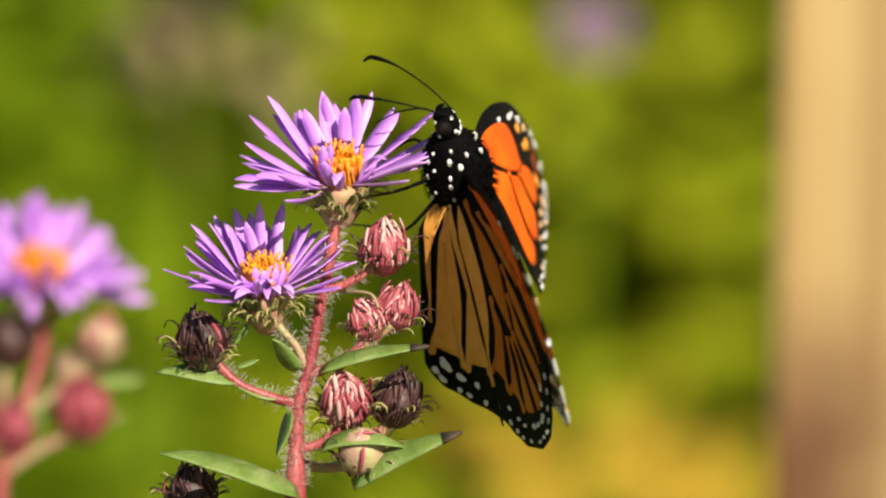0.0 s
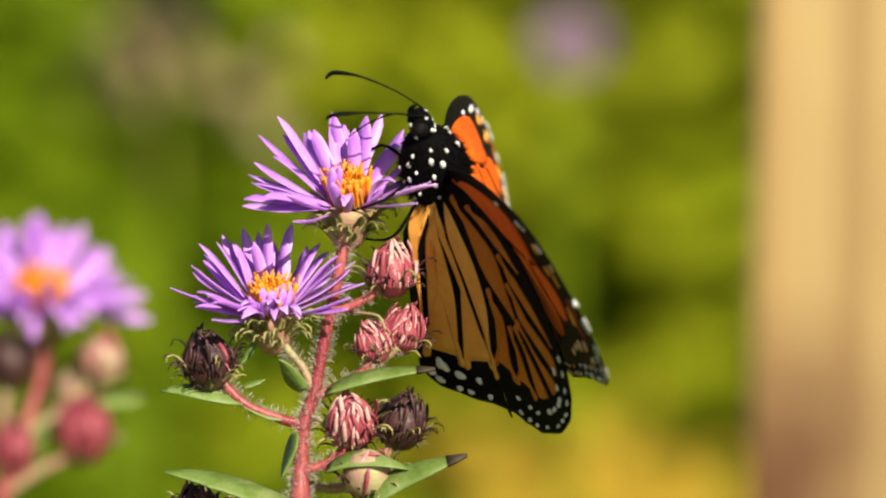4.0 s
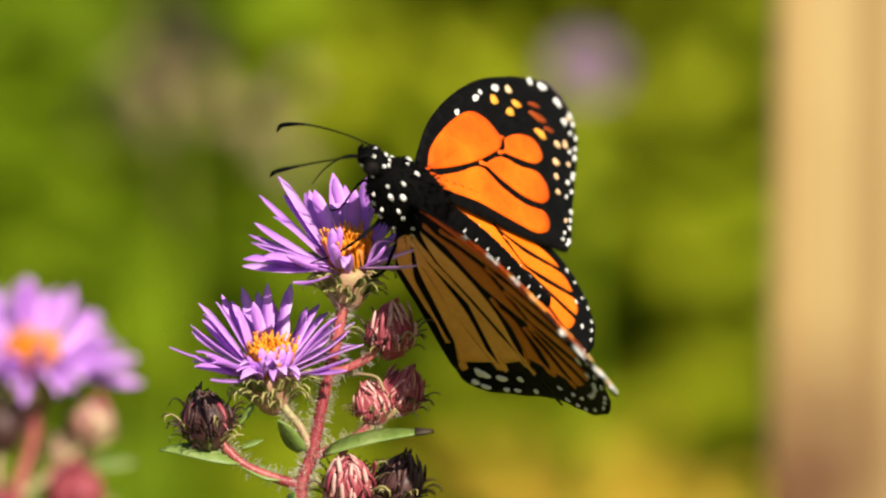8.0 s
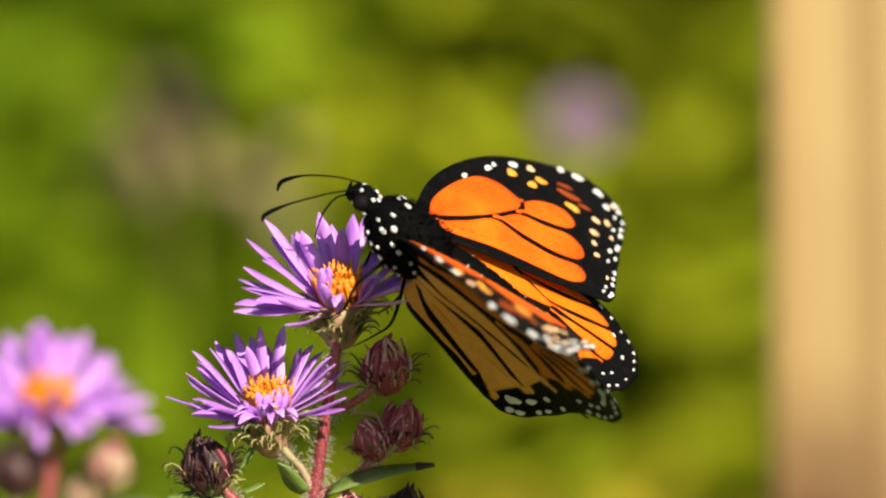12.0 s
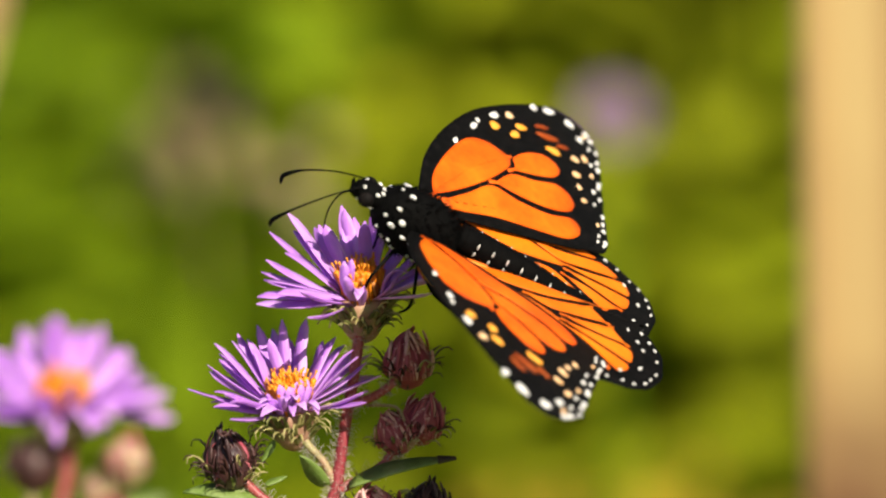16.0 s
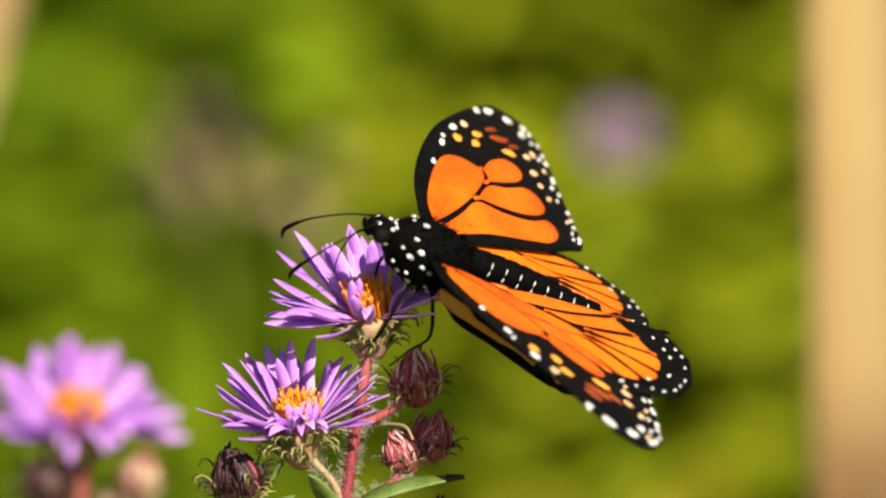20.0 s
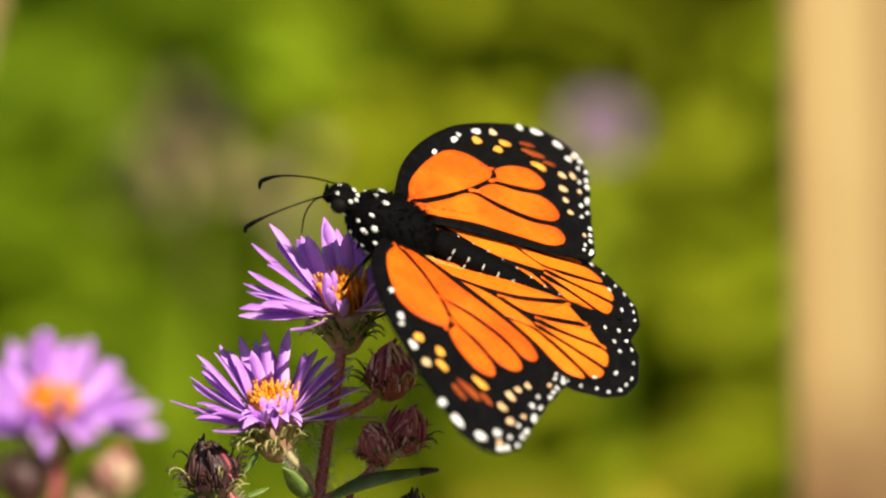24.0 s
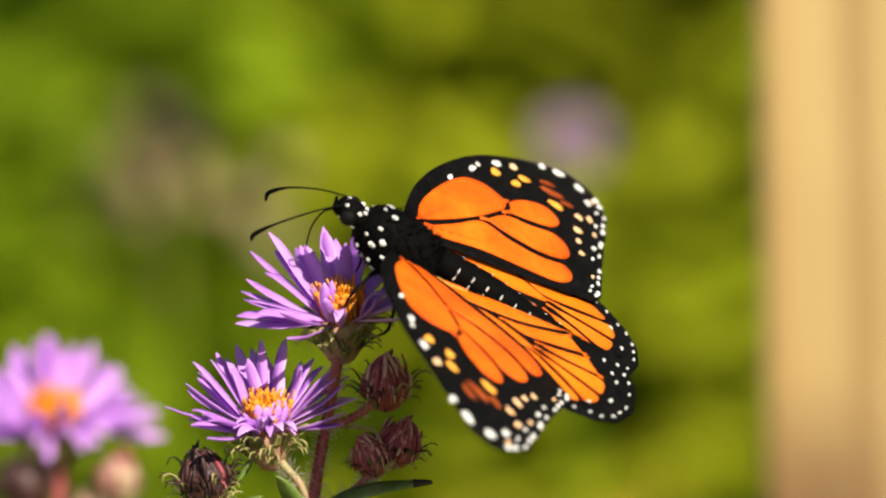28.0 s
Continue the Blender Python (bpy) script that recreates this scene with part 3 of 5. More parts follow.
# ---- meadow behind ----
def foliage(count, height, spread, size, seed, name, material, low=0.0, up=0.4):
    """One joined mesh of bent, pointed leaves round a stem."""
    rng = np.random.default_rng(seed)
    v, f = [], []
    for i in range(count):
        h = height * (low + (1 - low) * rng.random())
        az = rng.random() * math.tau
        r = spread * (0.15 + 0.85 * rng.random()) * (1.1 - 0.5 * h / height)
        ln, w = size * rng.uniform(0.6, 1.4), size * rng.uniform(0.13, 0.27)
        d = np.array([math.cos(az), math.sin(az), rng.uniform(-0.5, up + 0.4)])
        d /= np.linalg.norm(d)
        sd = np.cross(d, [0, 0, 1.0])
        sd /= np.linalg.norm(sd)
        n = np.cross(sd, d)
        c = np.array([math.cos(az) * r * 0.6, math.sin(az) * r * 0.6, h])
        k = len(v)
        v += [c, c + d * ln * 0.35 + sd * w - n * w * 0.2, c + d * ln * 0.4 + n * w * 0.3, c + d * ln * 0.35 - sd * w - n * w * 0.2, c + d * ln - n * ln * rng.uniform(0, 0.3)]
        f += [(k, k + 1, k + 2), (k, k + 2, k + 3), (k + 1, k + 4, k + 2), (k + 2, k + 4, k + 3)]
    me = bpy.data.meshes.new(name)
    me.from_pydata([tuple(p) for p in v], [], f)
    me.materials.append(material)
    return me


def meadow_plant(height, spread, leaves, size, seed, material, label):
    ob = thing("meadow_plant", label, "plant", "meadow plants")
    rng = random.Random(seed)
    bend = Vector((rng.uniform(-0.06, 0.06), rng.uniform(-0.06, 0.06), 0))
    part("stem", tube(bmesh.new(), smooth_line([(0, 0, -0.02), bend * 0.4 + Vector((0, 0, height * 0.5)), bend + Vector((0, 0, height))], 5), [0.004, 0.003, 0.0015], 6), material, ob)
    tagged(place_mesh("foliage", foliage(leaves, height, spread, size, seed, "foliage", material), ob), kind="stuff")
    return ob


def meadow():
    rng = random.Random(5)
    kinds = [
        meadow_plant(1.10, 0.16, 300, 0.10, 61, GREENS[0], "leafy green meadow plant in full sun"),
        meadow_plant(1.00, 0.15, 300, 0.09, 62, GREENS[1], "yellow-green leafy meadow plant in full sun"),
        meadow_plant(1.15, 0.17, 300, 0.105, 63, GREENS[2], "dark green leafy meadow plant"),
        meadow_plant(0.95, 0.16, 300, 0.085, 64, GREENS[0], "bushy green meadow plant"),
    ]
    spots = []
    for row in range(13):
        y = 2.75 + row * 0.26
        for col in range(-8, 9):
            spots.append((col * 0.21 + rng.uniform(-0.1, 0.1) + 0.12 * (row % 2), y + rng.uniform(-0.1, 0.1)))
    for i, (x, y) in enumerate(spots):
        x = -x
        k = i if i < 4 else rng.choice((0, 2, 0, 3, 1, 2) if x < -0.03 else (1, 0, 1, 3, 1, 1))
        m = pose(x, y, 0, 0, 0, rng.uniform(0, 360))
        if i < 4:
            kinds[i].matrix_basis = m
        else:
            copy_thing(kinds[k], m)
    # a dense stand of small-leaved plants at the meadow's near edge
    small = [
        meadow_plant(1.05, 0.10, 420, 0.050, 91, GREENS[0], "small-leaved green meadow plant in full sun"),
        meadow_plant(1.00, 0.09, 420, 0.045, 92, GREENS[1], "small-leaved yellow-green meadow plant"),
        meadow_plant(1.05, 0.10, 380, 0.055, 93, GREENS[2], "small-leaved dark green meadow plant"),
    ]
    fresh = set(range(3))
    for row in range(6):
        for col in range(-6, 7):
            k = rng.choice((0, 1, 0, 2, 0) if col < 0 else (1, 1, 1, 0))
            m = pose(col * 0.068 + 0.034 * (row % 2) + rng.uniform(-0.025, 0.025), 2.52 + row * 0.075 + rng.uniform(-0.03, 0.03), 0, 0, 0, rng.uniform(0, 360)) @ Matrix.Scale(rng.uniform(0.86, 1.0) + (0.10 if col >= 0 else 0.04), 4)
            if k in fresh:
                fresh.discard(k)
                small[k].matrix_basis = m
            else:
                copy_thing(small[k], m)
    # lower growth in front of the tall plants
    for x, y, h, k in ((-0.05, 2.42, 0.72, 1), (0.02, 2.5, 0.7, 3), (0.16, 2.48, 0.70, 0), (0.24, 2.55, 0.72, 1)):
        copy_thing(kinds[k], pose(x, y, 0, 0, 0, 70 * k + 400 * x) @ Matrix.Scale(h / 1.02, 4))
    # grass between and in front
    v, f = [], []
    g = np.random.default_rng(8)
    for _ in range(34000):
        x, y = g.normal(0, 1.7), g.normal(2.6, 2.2)
        h = g.uniform(0.08, 0.30)
        az, w = g.uniform(0, math.tau), g.uniform(0.0015, 0.003)
        dx, dy = math.cos(az), math.sin(az)
        b = g.uniform(0.1, 0.5) * h
        k = len(v)
        v += [(x - dy * w, y + dx * w, -0.02), (x + dy * w, y - dx * w, -0.02), (x + dx * b * 0.3 + dy * w * 0.7, y + dy * b * 0.3 - dx * w * 0.7, h * 0.6), (x + dx * b * 0.3 - dy * w * 0.7, y + dy * b * 0.3 + dx * w * 0.7, h * 0.6), (x + dx * b, y + dy * b, h)]
        f += [(k, k + 1, k + 2, k + 3), (k + 3, k + 2, k + 4)]
    me = bpy.data.meshes.new("grass")
    me.from_pydata(v, [], f)
    me.materials.append(GREENS[0])
    tagged(place_mesh("grass", me), "short green meadow grass", "grass", kind="stuff")


def far_flower(name, label, category, at_point, size, petal_material, centre_material, seed):
    """A simple aster on its own stem, well out of focus."""
    rng = random.Random(seed)
    p = Vector(at_point)
    ob = thing(name, label, category, m=pose(p.x, p.y, 0))
    part("stem", tube(bmesh.new(), smooth_line([(0.02, 0.03, -0.02), (0.01, 0.02, p.z * 0.5), (0, 0, p.z - 0.004)], 5), [0.003, 0.0018, 0.0012], 6), GREENS[2], ob)
    f = frame_along(Vector((0, 0, p.z)), (0.1, -0.75, 0.6))
    head = part("flower_head", lathe(bmesh.new(), [(-0.006, 0.001), (-0.002, 0.004), (0.002, 0.0045), (0.003, 0.002)], 10), centre_material, ob, "", f @ Matrix.Scale(size, 4))
    me = mesh_of("petal", blade(bmesh.new(), 0.014, 0.0026, strap, 0.1, 0.2, 4), petal_material)
    for i in range(34):
        place_mesh("petal", me, head, m=Matrix.Rotation(i * 2.39996, 4, "Z") @ pose(0.003, 0, 0.0015, rng.gauss(0, 12), -rng.gauss(14, 8), 0))
    tagged(place_mesh("foliage", foliage(60, p.z * 0.93, 0.05, 0.05, seed, "foliage", GREENS[seed % 3]), ob), kind="stuff")
    return ob


def plume_plant(name, label, at_point, count, size, material, seed, spread):
    """A plant topped by a loose plume of tiny tufts (goldenrod, or dry seed heads)."""
    p = Vector(at_point)
    rng = np.random.default_rng(seed)
    ob = thing(name, label, "plant", m=pose(p.x, p.y, 0))
    part("stem", tube(bmesh.new(), smooth_line([(0.0, 0.03, -0.02), (0.01, 0.01, p.z * 0.5), (0, 0, p.z)], 5), [0.003, 0.002, 0.0012], 6), GREENS[2], ob)
    tagged(place_mesh("foliage", foliage(140, p.z * 0.8, 0.08, 0.06, seed, "foliage", GREENS[seed % 2]), ob), kind="stuff")
    bm = bmesh.new()
    for _ in range(count):
        d = rng.normal(size=3) * (spread, spread, spread * 0.8)
        c = Vector((d[0], d[1], p.z + d[2]))
        bmesh.ops.create_icosphere(bm, subdivisions=1, radius=size * rng.uniform(0.6, 1.3), matrix=Matrix.Translation(c) @ Matrix.Diagonal((1, 1, rng.uniform(0.6, 1.4), 1)))
    tagged(part("plume", bm, material, ob), kind="stuff")
    return ob


main_plant = main_aster()
left_plant = left_aster()
far_flower("purple_aster", "single pale purple aster far behind", "flower", spot(990, 88, 0.75), 0.56, FAINT, GREENS[1], 71)
far_flower("purple_aster", "faded pinkish aster far behind", "flower", spot(292, 40, 0.85), 0.45, DRY, FAINT, 72)
plume_plant("dry_seed_plant", "brown dry seed heads on a tall stem", spot(262, 175, 0.95), 22, 0.004, DRY, 74, 0.014)
for i, (a, b, c) in enumerate(((900, 905, 1.0), (1020, 880, 1.1), (1130, 900, 1.05), (1200, 980, 1.0), (980, 990, 0.95), (1090, 1010, 1.0))):
    plume_plant("goldenrod", "goldenrod with a yellow plume of tiny flowers", spot(a, b, c), 60, 0.0035, GOLD, 80 + i, 0.011)
meadow()


# ---- monarch ----
def bend(kind, x, y):
    """Camber of a wing, in millimetres, at x outward and y forward."""
    if kind == "fore":
        return 1.9 * math.sin(math.pi * min(1, max(0, x / 49))) - 0.8 * (x / 49) ** 2 - 0.1 * max(0, y - 1)
    fold = max(0.0, 6.0 - x) ** 2 / 12 * min(1, max(0, (2 - y) / 9))
    return 1.2 * math.sin(math.pi * min(1, max(0, x / 32))) - 0.3 * fold


def plate(bm, outline, thick, kind, side, rings=4, lift=0.0):
    """A thin solid sheet in a wing's plane, filled by rings round its middle; side -1 mirrors it for the left wing."""
    c = sum(outline, Vector((0, 0))) / len(outline)
    sheets = []
    for z in (thick / 2, -thick / 2):
        rows = []
        for k in range(rings):
            s = 1 - k / rings
            rows.append([bm.verts.new((side * q.x * MM, q.y * MM, (bend(kind, q.x, q.y) + z + lift) * MM)) for q in (c + (p - c) * s for p in outline)])
        mid = bm.verts.new((side * c.x * MM, c.y * MM, (bend(kind, c.x, c.y) + z + lift) * MM))
        sheets.append((rows, mid))
    n = len(outline)
    for rows, mid in sheets:
        for a, b in zip(rows, rows[1:]):
            for j in range(n):
                bm.faces.new((a[j], a[(j + 1) % n], b[(j + 1) % n], b[j]))
        for j in range(n):
            bm.faces.new((rows[-1][j], rows[-1][(j + 1) % n], mid))
    a, b = sheets[0][0][0], sheets[1][0][0]
    for j in range(n):
        bm.faces.new((a[j], b[j], b[(j + 1) % n], a[(j + 1) % n]))
    bmesh.ops.recalc_face_normals(bm, faces=bm.faces)
    return bm


FORE_EDGE = [(0, 1.8), (3.5, 5.0), (8, 7.8), (14.5, 10.0), (23, 11.1), (31, 10.4), (38.0, 9.2), (43.4, 7.9), (46.2, 5.2), (46.9, 2.4), (45.2, -1.8), (41.4, -5.2), (37.4, -8.6), (33.4, -12.4), (30.4, -15.4), (27.6, -16.6), (20, -13.4), (12, -8.8), (5, -4.3), (0, -1.6)]
HIND_EDGE = [(0, 1.2), (3.5, 1.6), (9, 0.2), (14, -3.2), (19.5, -8.2), (25.3, -14.3), (28.2, -18.8), (29.2, -22.8), (28.7, -26.4), (26.0, -29.4), (21.0, -31.2), (17, -31.0), (12, -30.3), (5.5, -30.8), (-0.4, -30.2), (-3.8, -28.0), (-4.6, -22.5), (-4.9, -14), (-5.2, -7), (-3.2, -1)]
# orange cells between the veins; a point given twice makes a sharp corner
FORE_CELLS = [
    [(2.2, 1.4), (2.2, 1.4), (5, 4.2), (10, 6.3), (15, 7.4), (18.4, 7.2), (21.0, 5.3), (22.5, 2.1), (22.5, 2.1), (21.6, 1.0), (20.0, 0.3), (15, -0.2), (9, 0), (4, 0.7)],
    [(22.9, 2.0), (26.6, 2.1), (30.4, 0.8), (31.8, -1.2), (31.2, -2.9), (28.4, -3.3), (24.4, -1.9), (20.3, 0.1), (20.3, 0.1), (21.8, 0.7)],
    [(19.9, -0.2), (24.0, -2.4), (28.2, -4.1), (29.6, -6.5), (28.6, -8.6), (26.0, -9.0), (22.2, -7.4), (18.0, -4.0), (15.0, -0.5), (15.0, -0.5)],
    [(3, 0.3), (3, 0.3), (8.6, -0.3), (14.4, -0.7), (17.6, -4.5), (21.7, -7.9), (25.8, -9.7), (26.4, -11.6), (24.8, -13.0), (21.6, -12.8), (18, -10.8), (14.1, -8.2), (10.2, -5.6), (5.4, -3.1), (2.8, -1.3)],
]
HIND_CELLS = [
    [(-4.9, -3.4), (-1.1, -1.2), (-1.1, -1.2), (-2.6, -5.7), (-3.0, -11.6), (-2.9, -18.8), (-3.3, -21.0), (-4.2, -14.6), (-4.7, -8.6)],
    [(-0.5, -1.5), (-0.5, -1.5), (-2.2, -6.9), (-2.5, -14.6), (-2.6, -24.8), (-2.6, -24.8), (2.8, -25.2), (2.8, -25.2), (2.8, -16.4), (1.6, -10.4), (0.4, -5.7)],
    [(0.8, -1.3), (2.3, -2.1), (5.5, -7.2), (7.8, -11.6), (9.3, -16.8), (9.3, -24.2), (9.3, -24.2), (4.2, -25.4), (4.2, -25.4), (3.7, -16.4), (2.7, -10.4), (1.2, -5.7)],
    [(3.0, -0.8), (3.0, -0.8), (6.0, -2.5), (11.2, -6.4), (13.6, -11.0), (16.0, -15.7), (15.4, -16.3), (12.4, -14.2), (8.5, -10.7), (5.8, -6.2)],
    [(9.6, -13.1), (9.6, -13.1), (12.6, -15.7), (13.6, -19.5), (14.4, -24.5), (14.4, -24.5), (10.4, -23.4), (10.4, -23.4), (10.3, -17.6)],
    [(14.1, -17.4), (14.1, -17.4), (16.6, -20.6), (19.2, -25.8), (19.2, -25.8), (15.4, -24.9), (15.4, -24.9), (14.8, -20.5)],
    [(15.5, -17.0), (15.5, -17.0), (18.0, -19.2), (23.2, -24.6), (23.2, -25.4), (20.3, -26.0), (17.8, -21.6)],
    [(16.0, -16.0), (16.0, -16.0), (20.0, -18.8), (25.6, -22.0), (25.4, -23.8), (24.0, -24.4), (18.8, -19.3)],
    [(14.1, -11.0), (14.1, -11.0), (18.4, -14.3), (24.8, -18.0), (26.0, -20.8), (25.0, -21.0), (19.6, -17.8), (16.0, -15.2)],
    [(12.4, -7.0), (12.4, -7.0), (15.6, -8.6), (20.0, -12.0), (23.8, -15.4), (24.6, -17.2), (18.8, -13.9), (14.0, -10.2)],
    [(6.0, -1.2), (6.0, -1.2), (9.6, -1.8), (13.4, -4.4), (17.0, -8.0), (15.6, -7.9), (11.8, -6.0), (7.0, -2.6)],
]


def inward(line, i, depth):
    """The point depth mm inside the closed outline at its i-th point."""
    n = len(line)
    t = (line[(i + 1) % n] - line[i - 1]).normalized()
    p = Vector((t.y, -t.x))
    return line[i] + p * depth, t


def inset(line, depth):
    """The closed outline drawn in by depth mm, less where it is narrow."""
    n, out = len(line), []
    sign = -1 if turned(line) else 1
    for i, p in enumerate(line):
        across = min((p - line[(i + j) % n]).length for j in range(n // 4, n - n // 4))
        out.append(inward(line, i, sign * min(depth, 0.3 * across))[0])
    return out


def turned(line):
    """True where the outline runs clockwise."""
    return sum(line[i - 1].x * p.y - p.x * line[i - 1].y for i, p in enumerate(line)) > 0


def spot_outline(c, t, a, b, wobble=0.0):
    o = Vector((-t.y, t.x))
    return [c + (t * (a * math.cos(k)) + o * (b * math.sin(k))) * (1 + 0.14 * math.sin(2 * k + wobble) + 0.1 * math.sin(3 * k + 2 * wobble)) for k in (math.tau * j / 11 for j in range(11))]


FOLDED = -75.0
FOLD_SLOPE, FOLD_AT = 0.48, -2.0  # the left hind wing's inner part folds along x = -slope * y + at


def cut(p, slope, at, inner=False):
    """The point, held on one side of a hind wing's fold line."""
    x = -slope * p.y + at
    return Vector((min(p.x, x) if inner else max(p.x, x), p.y))


def wing(butterfly, kind, side, inner=False):
    rng = random.Random(17 if kind == "fore" else 29)
    name = "hindwing_fold" if inner else ("right_" if side > 0 else "left_") + kind + "wing"
    edge = smooth_line([Vector(p) for p in (FORE_EDGE if kind == "fore" else HIND_EDGE)], 6, True)
    tucked = kind == "hind"  # the right one's inner fold lies hidden under the body, the left one's is a part that moves
    slope, at = (0.5, -3.5) if side > 0 else (FOLD_SLOPE, FOLD_AT)
    margin = edge
    if tucked:
        edge = [cut(p, slope, at, inner) for p in edge]
    n = len(edge)
    scallop = []
    for i, p in enumerate(edge):
        q, _ = inward(edge, i, 0.22 * abs(math.sin(i * 0.52)) if n * 0.30 < i < n * 0.78 else 0)
        scallop.append(q)
    w = part(name, plate(bmesh.new(), scallop, 0.16, kind, side, 18), BLACK, butterfly, "black-veined wing")
    cells = FORE_CELLS if kind == "fore" else HIND_CELLS
    gap, deep = (0.27, 0.32) if kind == "fore" else (0.12, 0.45)
    for i, c in enumerate(cells):
        line = smooth_line([Vector(p) for p in c], 5, True)
        if tucked:
            line = [cut(p, slope, -2.6 if side > 0 else at, inner) for p in line]
            if abs(sum(line[j - 1].x * p.y - p.x * line[j - 1].y for j, p in enumerate(line))) < 8:
                continue
        line = [p for j, p in enumerate(line) if (p - line[j - 1]).length > 0.02]
        upper, lower = inset(line, gap), inset(line, deep)
        part("orange_cell", plate(bmesh.new(), upper, 0.16, kind, side, 8, 0.15), ORANGE if kind == "fore" else HIND_ORANGE, w)
        # below, outer hind cells take the buff that has shade in its colour
        part("lower_cell", plate(bmesh.new(), lower, 0.16, kind, side, 8, -0.15), ORANGE if kind == "fore" else (BUFF if i < 3 else SHADED_BUFF), w, "" if kind == "fore" else "pale buff underside")
    dots = []
    if kind == "hind":
        # two rows of white dots along the outer margin, larger below than above
        for row, depth, r, count in ((0, 1.1, 0.46, 17), (1, 3.3, 0.54, 14)):
            for k in range(count):
                i = int((0.29 + 0.48 * (k + 0.5 * row + rng.uniform(-0.15, 0.15)) / count) * n)
                p, t = inward(margin, i, depth + rng.uniform(-0.25, 0.25))
                g = r * rng.uniform(0.8, 1.2) * (1.3 if p.x < 12 else 0.85)
                if (p.x - (-slope * p.y + (-2 if side > 0 else at))) * (-1 if inner else 1) > 0.4:
                    dots.append((p, t, g * 1.15, g * 0.75, WHITE, -0.24))
                    if row == 0 or rng.random() < 0.6:
                        dots.append((p, t, g * 0.75, g * 0.5, WHITE, 0.24))
    else:
        # outer edge, then the larger spots towards the tip
        for row, depth, r, count in ((0, 0.75, 0.36, 13), (1, 2.0, 0.30, 9)):
            for k in range(count):
                i = int((0.46 + 0.29 * (k + 0.5 * row + rng.uniform(-0.2, 0.2)) / count) * n)
                p, t = inward(edge, i, depth + rng.uniform(-0.15, 0.15))
                g = r * rng.uniform(0.8, 1.15) * (1.1 if k < 5 else 0.85)
                dots.append((p, t, g * 1.2, g, WHITE if row == 0 or k % 3 else TAN, 0))
        for x, y, q, a, b, m in ((14.2, 7.2, 0.3, 0.55, 0.4, WHITE), (20.2, 8.3, 0.2, 0.75, 0.5, WHITE), (22.0, 8.9, 0.2, 0.35, 0.35, WHITE), (26.4, 8.8, 0.1, 0.9, 0.55, WHITE), (24.6, 7.2, 0, 1.0, 0.68, AMBER), (27.6, 4.8, -0.2, 1.05, 0.6, AMBER),
                                 (31.2, 8.0, -0.2, 0.8, 0.55, TAN), (31.6, 5.6, -0.7, 1.05, 0.62, AMBER), (40.2, 8.2, -0.3, 0.7, 0.58, WHITE), (43.4, 6.9, -0.5, 1.15, 0.66, WHITE), (45.6, 4.0, -1.0, 1.0, 0.62, WHITE), (44.8, 1.0, -1.3, 0.66, 0.55, WHITE),
                                 (42.2, -2.2, -1.3, 0.6, 0.55, TAN), (35.6, 0.4, -0.6, 1.3, 0.7, AMBER), (37.0, -4.2, -0.8, 0.8, 0.55, TAN), (33.4, -8.4, -0.9, 0.5, 0.4, TAN), (35.2, -6.2, -0.9, 0.5, 0.4, TAN), (39.6, -1.8, -0.9, 0.7, 0.5, TAN),
                                 (37.2, 2.8, -0.5, 2.2, 0.62, RUST), (37.8, 4.7, -0.4, 1.4, 0.42, RUST), (38.6, 0.6, -0.5, 1.2, 0.42, RUST)):
            x = float(np.interp(x, (0, 14.2, 26.4, 35.6, 43.4, 50), (0, 14.7, 27, 33.6, 41.4, 49)))
            dots.append((Vector((x, y + 0.4)), Vector((1, q)).normalized(), a, b, m, 0))
    for p, t, x, y, m, lift in dots:
        wobble = rng.uniform(0, 6)
        part("pale_spot" if m in (WHITE, TAN) else "orange_spot", plate(bmesh.new(), spot_outline(p, t, x, y, wobble), 0.48 if lift == 0 else 0.16, kind, side, 2, lift), m, w)
    return w


